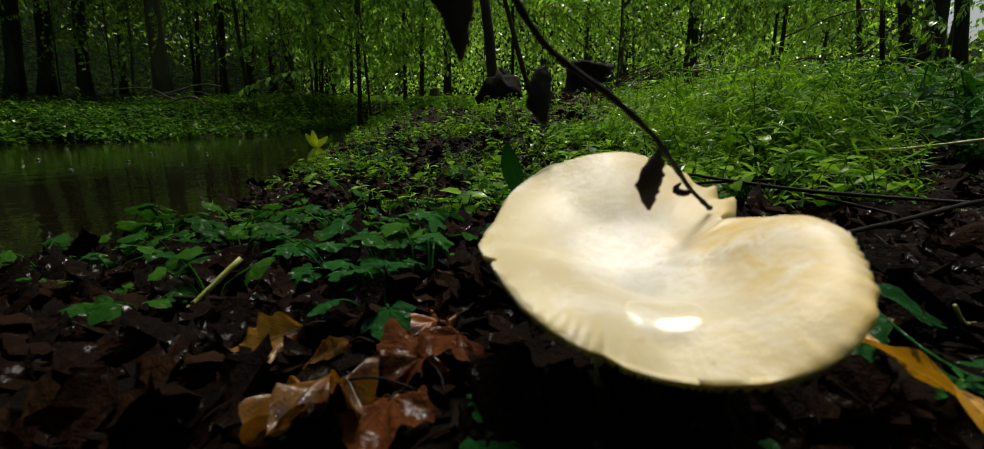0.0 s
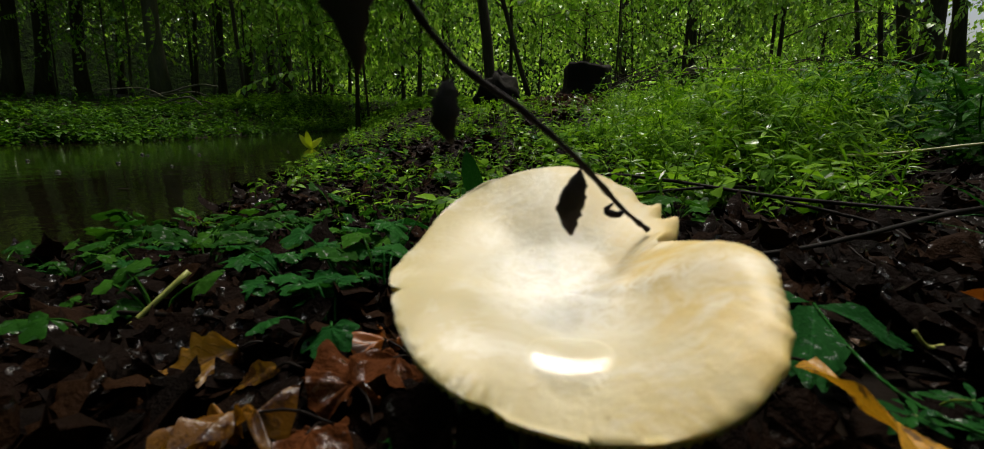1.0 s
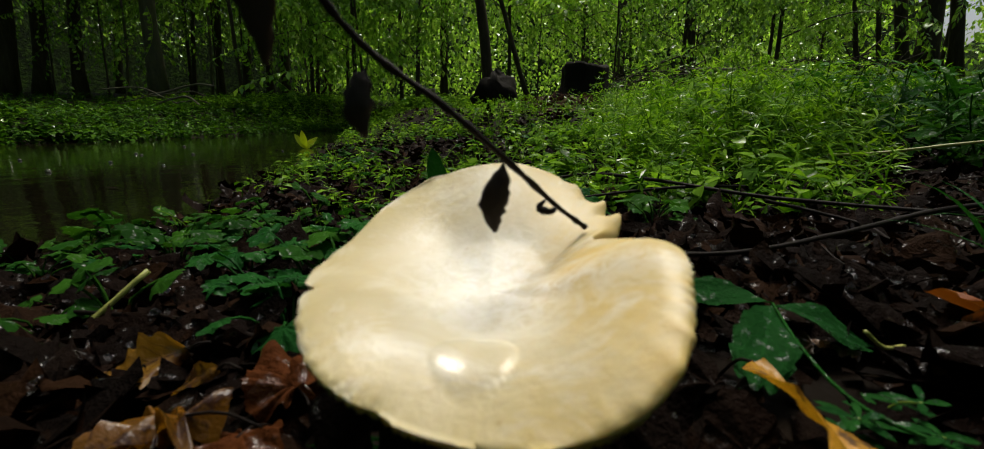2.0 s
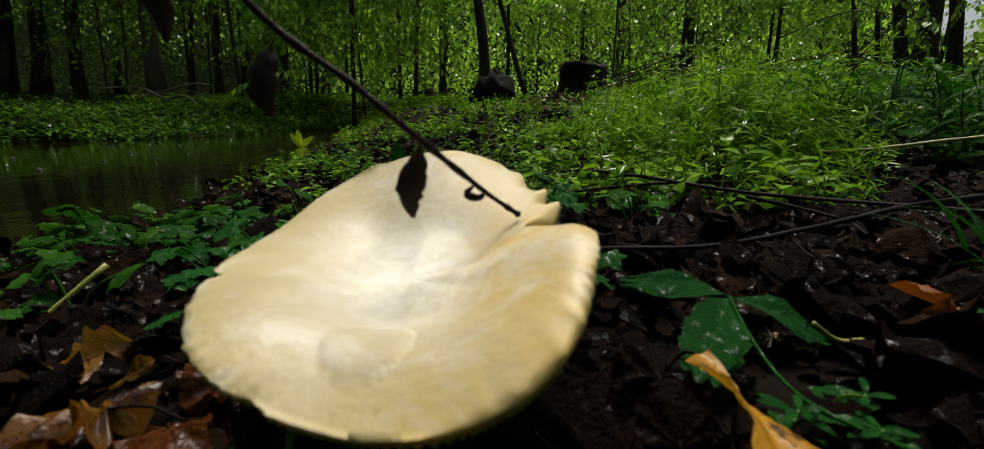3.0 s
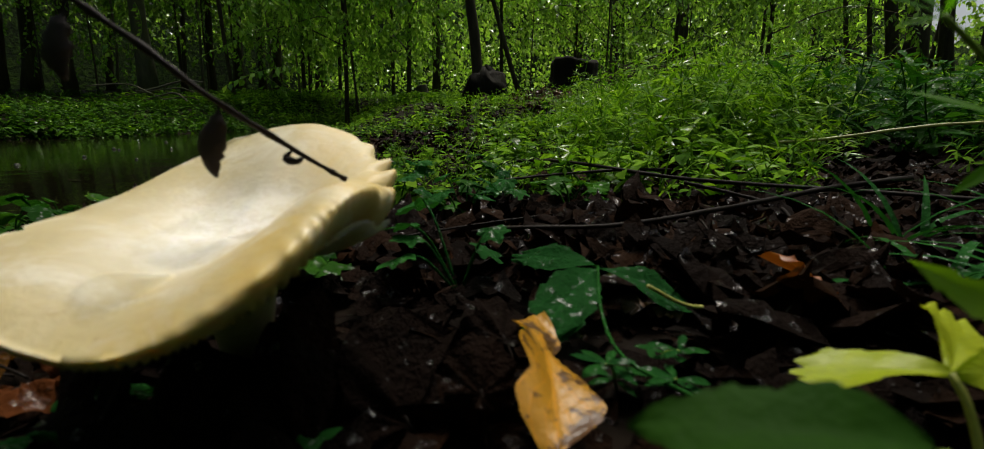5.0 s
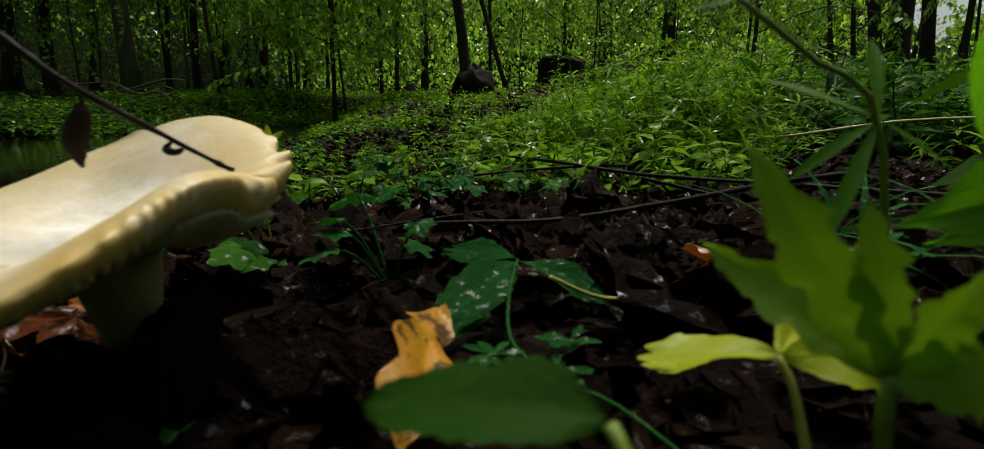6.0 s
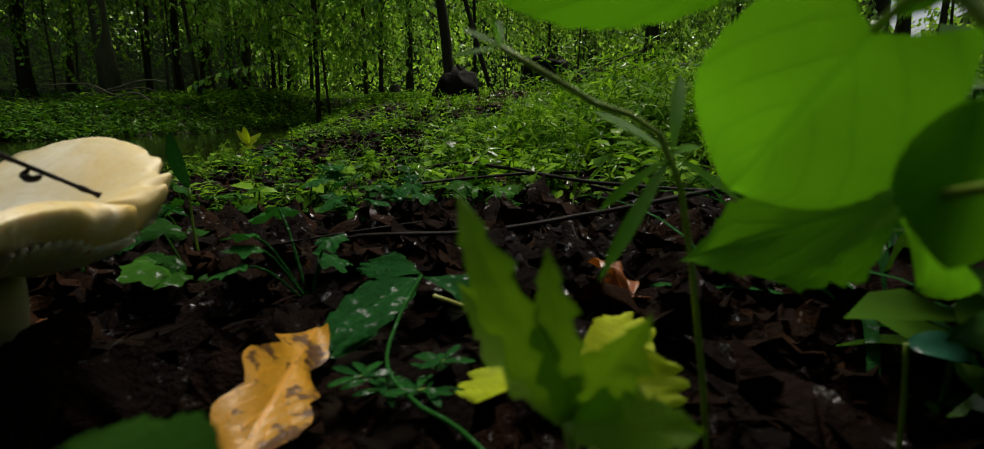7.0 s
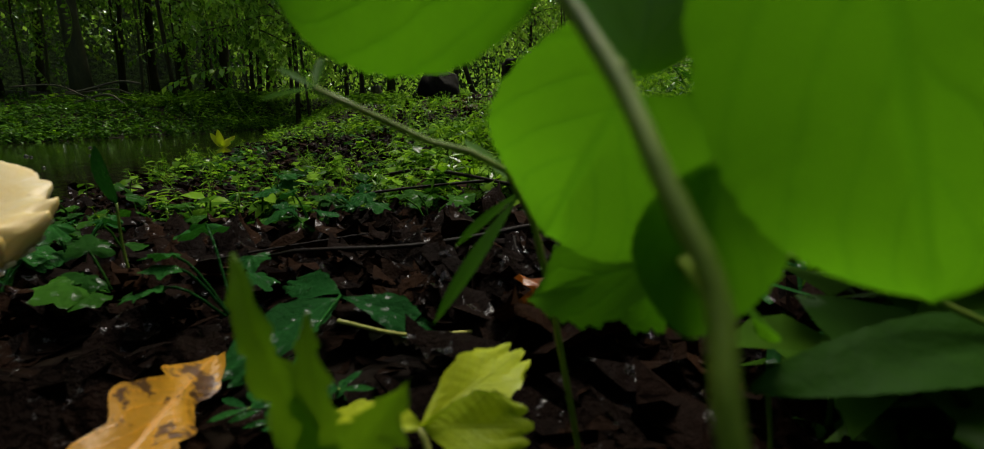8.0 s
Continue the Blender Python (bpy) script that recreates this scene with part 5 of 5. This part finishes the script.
stalk_part(stalk, [(-0.262, 0.221, -0.019), (-0.2518, 0.231, -0.0082), (-0.2370, 0.2455, 0.0080), (-0.2219, 0.2604, 0.0244)], 0.0013, 0.0017, (-0.262, 0.221, -0.019), M_STRAW)

for k, (x, y) in enumerate([(0.0809, 0.1341), (0.0931, 0.1415), (0.0968, 0.1264)]):
    o = ground_at(x, y)
    shoot = thing("goosegrass_shoot", "small dark goosegrass shoot in the litter", "plant", o, "shoots by the yellow leaf")
    r = np.random.default_rng(400 + k)
    top = np.array(o) + (r.uniform(-0.012, 0.012), -0.012, 0.016)
    stem = [np.array(o), (np.array(o) + top) / 2 + (0, 0, 0.004), top]
    stalk_part(shoot, stem, 0.0005, 0.0004, o, M_STALK, "stem", 8)
    for i in range(14):
        f = 0.25 + 0.75 * (i // 5) / 2
        at = np.array(o) * (1 - f) + top * f + (0, 0, 0.003 * math.sin(math.pi * f))
        a = i * 1.257 + r.uniform(-0.3, 0.3)
        tip = at + 0.010 * np.array((math.cos(a), math.sin(a), r.uniform(0.0, 0.35)))
        leaf_part(shoot, at, tip, 0.0026, (0, -0.3, 1), o, M_DEEP, rows=6, cols=2, droop=0.3, shape=1.2, seed=i)

# sticks
STICKS = [
    ([(0.02, 0.63, 0.028), (0.093, 0.62, 0.040), (0.147, 0.53, 0.043), (0.2224, 0.4338, 0.0385), (0.337, 0.33, 0.040), (0.46, 0.24, 0.038)], 0.0021, 0.0016, "long straight wet stick lying across dead leaves"),
    ([(0.03, 0.272, 0.028), (0.052, 0.27, 0.031), (0.115, 0.275, 0.031), (0.183, 0.30, 0.035), (0.236, 0.325, 0.038), (0.2886, 0.3466, 0.0422), (0.36, 0.36, 0.048)], 0.0010, 0.0023, "long bowed wet twig over dead leaves"),
    ([(0.222, 0.445, 0.034), (0.256, 0.431, 0.027), (0.286, 0.40, 0.019), (0.262, 0.335, 0.014)], 0.0018, 0.0014, "short forked twig in the litter"),
    ([(0.051, 0.45, 0.036), (0.109, 0.48, 0.038), (0.178, 0.50, 0.040), (0.23, 0.50, 0.04)], 0.0012, 0.0018, "thin twig lying in the litter"),
    ([(0.172, 0.29, 0.031), (0.172, 0.272, 0.026), (0.178, 0.26, 0.024), (0.192, 0.25, 0.025)], 0.0007, 0.0005, "fine curled rootlet on dead leaves"),
    ([(0.48, 0.75, 0.055), (0.52, 0.70, 0.062), (0.613, 0.62, 0.083), (0.72, 0.55, 0.09)], 0.0022, 0.0018, "pale bare stalk lying over the grass"),
    ([(-0.02, 0.29, 0.020), (0.03, 0.31, 0.024), (0.075, 0.33, 0.026)], 0.0009, 0.0006, "thin twig lying in the litter"),
    ([(-0.52, 0.56, -0.028), (-0.44, 0.60, -0.020), (-0.36, 0.62, -0.012)], 0.0035, 0.0025, "dark wet stick at the puddle's edge"),
    ([(-0.12, 0.20, 0.008), (-0.19, 0.235, 0.006), (-0.26, 0.25, 0.004)], 0.0016, 0.0012, "dark wet twig in the litter"),
]
for k, (pts, r0, r1, label) in enumerate(STICKS):
    o = np.array(pts[0])
    ob = thing("stick", label, "stick", tuple(o), "sticks on the ground")
    mat = M_STRAW if "pale" in label else M_TWIG
    part("shaft", mesh_of("shaft", *tube(spline(np.array(pts) - o, 26), np.linspace(r0, r1, 26) * (1 + 0.12 * np.sin(np.arange(26) * 2.1 + k)), 8, 0.07, k), mat), ob)

# ---- plants beside the camera's way ----
o = ground_at(0.137, 0.062)
plant = thing("lime_plant", "low plant with lime-yellow lobed leaflets on a thin stalk", "plant", o)
j = (0.1262, 0.0745, 0.0468)
stalk_part(plant, [o, (0.131, 0.067, 0.025), (0.1285, 0.0715, 0.040), j], 0.0010, 0.0007, o, M_STRAW)
for tip, w, face in (((0.1060, 0.0840, 0.0452), 0.0150, (-0.1, -0.05, 1)), ((0.1480, 0.0955, 0.0522), 0.0150, (-0.15, -1, 0.9)), ((0.1435, 0.0690, 0.0500), 0.0135, (0.1, -1, 0.8))):
    leaf_part(plant, j, tip, w, face, o, M_LIME, rows=30, cols=9, lobes=3, saw=4, teeth=0.10, droop=0.35, wave=0.07, vein=0.035, fold=0.2, seed=int(w * 1e4))

o = ground_at(0.126, 0.045)
plant = thing("cut_leaved_plant", "upright green plant with deeply cut leaves", "plant", o)
j = (0.1180, 0.0420, 0.0610)
stalk_part(plant, [o, (0.123, 0.044, 0.03), j], 0.0011, 0.0008, o, M_STALK)
for tip, w, face in (((0.1034, 0.0500, 0.0868), 0.0105, (-0.5, -1, 0.1)), ((0.1030, 0.0600, 0.0735), 0.0085, (-0.3, -1, 0.4)), ((0.1150, 0.0440, 0.0815), 0.0080, (-0.3, -1, 0.2)), ((0.1270, 0.0395, 0.0745), 0.0100, (0.2, -1, 0.3)), ((0.1310, 0.0350, 0.0640), 0.0110, (0.2, -1, 0.6))):
    leaf_part(plant, j, tip, w, face, o, M_CUT, rows=36, cols=5, profile=([0.12, 0.30, 0.46, 0.40, 0.52, 0.34, 0.30, 0.14, 0.0], [0.12, 0.30, 0.38, 0.48, 0.36, 0.42, 0.24, 0.16, 0.0]), saw=5, teeth=0.35, droop=0.25, wave=0.06, vein=0.03, seed=int(w * 1e5))

o = ground_at(0.09, 0.022)
plant = thing("dark_leaf_plant", "single broad green leaf close above the litter, darkened for shade", "plant", o)
stalk_part(plant, [o, (0.092, 0.024, 0.04), (0.082, 0.0310, 0.0630)], 0.0009, 0.0007, o, M_STALK)
leaf_part(plant, (0.0815, 0.0315, 0.0632), (0.0560, 0.0400, 0.0640), 0.0120, (0.1, -0.4, 1), o, M_SHADE_LEAF, rows=36, cols=6, profile=([0.06, 0.34, 0.46, 0.52, 0.44, 0.40, 0.22, 0.0], [0.06, 0.40, 0.50, 0.42, 0.48, 0.36, 0.24, 0.0]), saw=9, teeth=0.14, droop=0.4, wave=0.06, seed=4)

# tall plant with heart-shaped leaves
o = ground_at(0.205, 0.030)
plant = thing("tall_leafy_plant", "tall fresh green plant with heart-shaped leaves", "plant", o)
node = np.array((0.1457, 0.0293, 0.1082))
stem_pts = [o, (0.172, 0.0200, 0.050), (0.1511, 0.0143, 0.0801), (0.1495, 0.0181, 0.0932), (0.1476, 0.0225, 0.1001), node, (0.1399, 0.0399, 0.1214), (0.133, 0.0524, 0.1364)]
stalk_part(plant, stem_pts, 0.0010, 0.0007, o, M_STALK, "stem", 30)
fork = (0.1600, 0.0450, 0.0880)
for base, tip, w, face, kind in (
    ((0.1530, 0.0458, 0.1076), (0.1452, 0.0606, 0.0862), 0.0290, (-0.62, -1, 0.05), "heart"),
    (fork, (0.1430, 0.0755, 0.0722), 0.0165, (0.0, -1, 0.55), "cut"),
    (fork, (0.1710, 0.0860, 0.0650), 0.0175, (-0.2, -1, 0.55), "cut"),
    ((0.1440, 0.0400, 0.1195), (0.1000, 0.0755, 0.1260), 0.0280, (-0.2, -1, -0.35), "oval"),
    ((0.1525, 0.0415, 0.1085), (0.1584, 0.0497, 0.1300), 0.0165, (-0.1, -1, 0.7), "oval"),
    ((0.1600, 0.0235, 0.1200), (0.1745, 0.0245, 0.0880), 0.0285, (-0.45, -1, 0.05), "heart"),
    ((0.1606, 0.0385, 0.0999), (0.1570, 0.0345, 0.0828), 0.0150, (-0.2, -1, 0.7), "oval"),
    ((0.1650, 0.0500, 0.0870), (0.1890, 0.0660, 0.0710), 0.0180, (-0.2, -0.8, 1), "oval"),
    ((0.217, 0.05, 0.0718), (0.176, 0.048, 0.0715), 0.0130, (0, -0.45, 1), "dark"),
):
    # The last leaf gets the shade-darkened colour instead of fresh green.
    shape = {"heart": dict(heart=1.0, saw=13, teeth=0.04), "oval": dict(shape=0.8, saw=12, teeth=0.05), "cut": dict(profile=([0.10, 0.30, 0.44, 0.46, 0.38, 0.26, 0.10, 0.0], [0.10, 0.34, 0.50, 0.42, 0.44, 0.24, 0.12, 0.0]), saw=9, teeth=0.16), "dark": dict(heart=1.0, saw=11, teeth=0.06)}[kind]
    leaf_part(plant, base, tip, w, face, o, M_SHADE_LEAF if kind == "dark" else M_FRESH, rows=40, cols=7, fold=0.08, droop=0.25, wave=0.05, vein=0.004, seed=int(w * 1e5), **shape)
stalk_part(plant, [(0.1495, 0.0181, 0.0932), (0.153, 0.028, 0.092), fork], 0.0007, 0.0006, o, M_STALK)
stalk_part(plant, [fork, (0.19, 0.055, 0.0830), (0.217, 0.05, 0.0718)], 0.0006, 0.0005, o, M_STALK)
stalk_part(plant, [(0.1399, 0.0399, 0.1214), (0.150, 0.030, 0.1255), (0.1600, 0.0235, 0.1200)], 0.0006, 0.0004, o, M_STALK)
stalk_part(plant, [node, (0.149, 0.037, 0.1090), (0.1530, 0.0458, 0.1076)], 0.0007, 0.0006, o, M_STALK)

# goosegrass sprig
o = ground_at(0.165, 0.092)
plant = thing("goosegrass_sprig", "goosegrass sprig with whorls of narrow leaves", "plant", o)
star = (0.1468, 0.0850, 0.0903)
stalk_part(plant, [o, (0.158, 0.088, 0.045), star, (0.128, 0.079, 0.1010), (0.1118, 0.0735, 0.1092)], 0.0008, 0.0005, o, M_STALK)
for tip in ((0.1526, 0.0962, 0.1080), (0.1365, 0.1063, 0.1016), (0.1295, 0.0700, 0.0720), (0.162, 0.082, 0.082), (0.160, 0.100, 0.093), (0.133, 0.088, 0.080)):
    leaf_part(plant, star, tip, 0.0030, (0, -0.6, 1), o, M_FRESH, rows=9, cols=2, droop=0.2, shape=1.2, seed=2)
for dx, dy, dz in ((-0.006, 0.003, 0.004), (-0.008, -0.002, -0.001), (0.0, 0.006, 0.006), (-0.002, -0.005, 0.006)):
    leaf_part(plant, (0.1118, 0.0735, 0.1092), (0.1118 + dx, 0.0735 + dy, 0.1092 + dz), 0.0017, (0, -0.6, 1), o, M_FRESH, rows=6, cols=2, droop=0.2, shape=1.2, seed=2)

# arching grass and a wet leaf beyond the tall plant
for k, (x, y, h) in enumerate([(0.27, 0.165, 0.085), (0.31, 0.20, 0.095), (0.24, 0.20, 0.07), (0.36, 0.25, 0.10), (0.30, 0.29, 0.09)]):
    r = np.random.default_rng(500 + k)
    o = ground_at(x, y)
    tuft = thing("grass_tuft", "tuft of dark arching wet grass", "grass", o, "grass tufts in the litter")
    for i in range(8):
        v, t = moved(blade(h * r.uniform(0.8, 1.5), 0.005, 7, 0.35, r.uniform(1.0, 2.2), 0.55), pose_np(r.normal(0, 0.006), r.normal(0, 0.006), 0, r.uniform(0, 6.28), r.uniform(0.8, 1.4)))
        part("blade", mesh_of("blade", v, t, M_DEEP), tuft)
o = ground_at(0.206, 0.084)
plant = thing("wet_green_leaf", "wet green leaf tinted with reflected sky on a short stalk", "plant", o)
stalk_part(plant, [o, (0.2045, 0.0835, 0.03), (0.1995, 0.0810, 0.0500)], 0.0006, 0.0005, o, M_STALK)
leaf_part(plant, (0.1995, 0.0810, 0.0500), (0.2100, 0.0765, 0.0512), 0.0080, (0.0, -0.6, 1), o, M_SKY_TINTED, rows=18, cols=4, shape=0.9, saw=6, teeth=0.08, droop=0.5, wave=0.06)
for k, (x, y, turn, big) in enumerate([(0.105, 0.1895, 0.4, 0.011), (0.1155, 0.1860, 1.9, 0.010), (0.1330, 0.1800, 3.0, 0.009), (0.1460, 0.1660, 0.9, 0.012), (0.1560, 0.1580, 2.2, 0.010)]):
    fallen("pale_leaf", "small pale rotting leaf scrap on wet litter", (x, y, 0.014), turn, 0.35, 0.2 * math.sin(k), big, M_PALE_LEAF, 60 + k, 3, 0.3, 0.12, 0.3)

# a leaf standing behind the cap, and a sprout in the shallows
o = ground_at(-0.055, 0.285)
plant = thing("upright_leaf", "single upright green leaf behind the mushroom", "plant", o)
stalk_part(plant, [o, (-0.058, 0.285, 0.03), (-0.057, 0.284, 0.058)], 0.0009, 0.0007, o, M_STALK)
leaf_part(plant, (-0.057, 0.284, 0.058), (-0.0665, 0.2834, 0.089), 0.0135, (-0.5, -1, 0.3), o, M_DEEP, rows=12, cols=3, droop=0.2)
o = ground_at(-0.99, 2.57)
plant = thing("shore_sprout", "lime-green sprout at the puddle's edge", "plant", o)
for k, (dx, dz, w) in enumerate(((-0.02, 0.10, 0.035), (-0.06, 0.085, 0.03), (0.05, 0.07, 0.03), (0.02, 0.06, 0.03))):
    leaf_part(plant, (o[0], o[1], o[2] + 0.01), (o[0] + dx, o[1] + 0.01 * k, o[2] + dz), w, (0, -1, 0.4), o, M_LIME, rows=8, cols=2, droop=0.2)

# ---- far details ----
def log(name, label, pts, r, seed, mat=None):
    p0 = np.array(pts[0])
    ob = thing(name, label, "log", tuple(p0), "fallen wood")
    part("trunk", mesh_of("trunk", *tube(spline(np.array(pts) - p0, 12), r * (1 + 0.1 * np.sin(np.arange(12) + seed)), 9, 0.08, seed), mat or M_BARK), ob)


rng = np.random.default_rng(77)
for k in range(7):
    x, y = -3.9 + rng.uniform(-0.35, 0.35), 6.2 + rng.uniform(-0.3, 0.3)
    z = float(ground_z(x, y)) + 0.12 + 0.03 * k
    d = rng.uniform(0.2, 0.45)
    log("fallen_branch", "grey dead branch in a heap on the bank", [(x - d, y, z - rng.uniform(0, 0.12)), (x, y + 0.1, z), (x + d, y - 0.1, z - rng.uniform(0.0, 0.15))], rng.uniform(0.005, 0.016), k, M_PALE_BARK)
for k in range(70):
    x, y = rng.uniform(1.6, 5.2), rng.uniform(6.4, 7.8)
    z = float(ground_z(x, y)) + rng.uniform(0.08, 0.42)
    d = rng.uniform(0.25, 0.8)
    log("fallen_branch", "dark dead branch in a brush heap", [(x - d, y - rng.uniform(-0.4, 0.4), z + rng.uniform(-0.35, 0.3)), (x, y + 0.1, z), (x + d, y + rng.uniform(-0.4, 0.4), z + rng.uniform(-0.35, 0.3))], rng.uniform(0.003, 0.010), 20 + k)
log("fallen_log", "long pale fallen log behind the meadow", [(2.6, 7.0, 0.78), (3.6, 6.9, 0.77), (4.6, 6.8, 0.72)], 0.03, 50, M_PALE_BARK)
log("rotten_post", "short mossy rotten tree post", [(-1.04, 8.5, 0.25), (-1.03, 8.5, 0.42), (-1.05, 8.5, 0.62)], 0.09, 51, M_PALE_BARK)
# swollen base of the leaning tree
bv = []
for i in range(9):
    for k in range(16):
        u, w = i / 8 * math.pi, k / 16 * 6.283
        q = 1 + 0.18 * math.sin(3 * w + i) + 0.1 * math.sin(5 * w - 2 * i)
        bv.append((0.25 * q * math.sin(u) * math.cos(w), 0.2 * q * math.sin(u) * math.sin(w), 0.27 * q * math.cos(u) - 0.05))
bt = [f for i in range(8) for k in range(16) for f in ((i * 16 + k, i * 16 + (k + 1) % 16, i * 16 + 16 + (k + 1) % 16), (i * 16 + k, i * 16 + 16 + (k + 1) % 16, i * 16 + 16 + k))]
burl = new("root_burl", mesh_of("root_burl", np.array(bv), np.array(bt), M_STUMP))
burl.location = (0.02, 5.95, 0.41)
tagged(burl, "dark lumpy root burl at a leaning tree's foot", "tree root")

# bubbles and floating flecks on the puddle
M_BUBBLE, nt, p, out = nodes_of("water_film")
p.inputs["Roughness"].default_value, p.inputs["Transmission Weight"].default_value, p.inputs["IOR"].default_value = 0.05, 0.5, 1.33
p.inputs["Base Color"].default_value = (0.12, 0.13, 0.10, 1)
for k, (x, y, r) in enumerate([(-1.272, 1.377, 0.013), (-1.255, 1.36, 0.008), (-1.325, 1.677, 0.012), (-1.537, 2.1, 0.014), (-1.48, 2.05, 0.01), (-1.078, 1.575, 0.009), (-1.29, 2.09, 0.012), (-1.72, 1.77, 0.012), (-1.0, 2.3, 0.01), (-1.7, 2.7, 0.014)]):
    r *= 0.6
    v = np.array([(r * math.cos(a) * math.cos(e), r * math.sin(a) * math.cos(e), r * math.sin(e)) for e in np.linspace(0, 1.5, 6) for a in np.linspace(0, 6.283, 16, endpoint=False)])
    t = [f for i in range(5) for q in range(16) for f in ((i * 16 + q, i * 16 + (q + 1) % 16, i * 16 + 16 + (q + 1) % 16), (i * 16 + q, i * 16 + 16 + (q + 1) % 16, i * 16 + 16 + q))]
    ob = new("bubble", mesh_of("bubble", v, np.array(t), M_BUBBLE))
    ob.location = (x, y, WATER_Z)
    tagged(ob, "rain bubble floating on the puddle", "bubble", "bubbles on the puddle")
flecks = Soup()
n = 45
x, y = rng.uniform(-2.4, -0.6, n), rng.uniform(0.8, 4.5, n)
keep = pond(x, y) > 0.08
flecks.many(blade(0.05, 0.014, 3, 0.0, 0.02), poses_np(np.stack([x, y, np.full(n, WATER_Z + 0.002)], 1)[keep], rng.uniform(0, 6.28, n)[keep], np.zeros(keep.sum()), np.zeros(keep.sum()), rng.uniform(0.4, 1.2, n)[keep]))
tagged(new("floating_leaves", flecks.mesh("floating_leaves", M_LITTER)), "small dead leaves floating on the puddle", "floating leaves", kind="stuff")
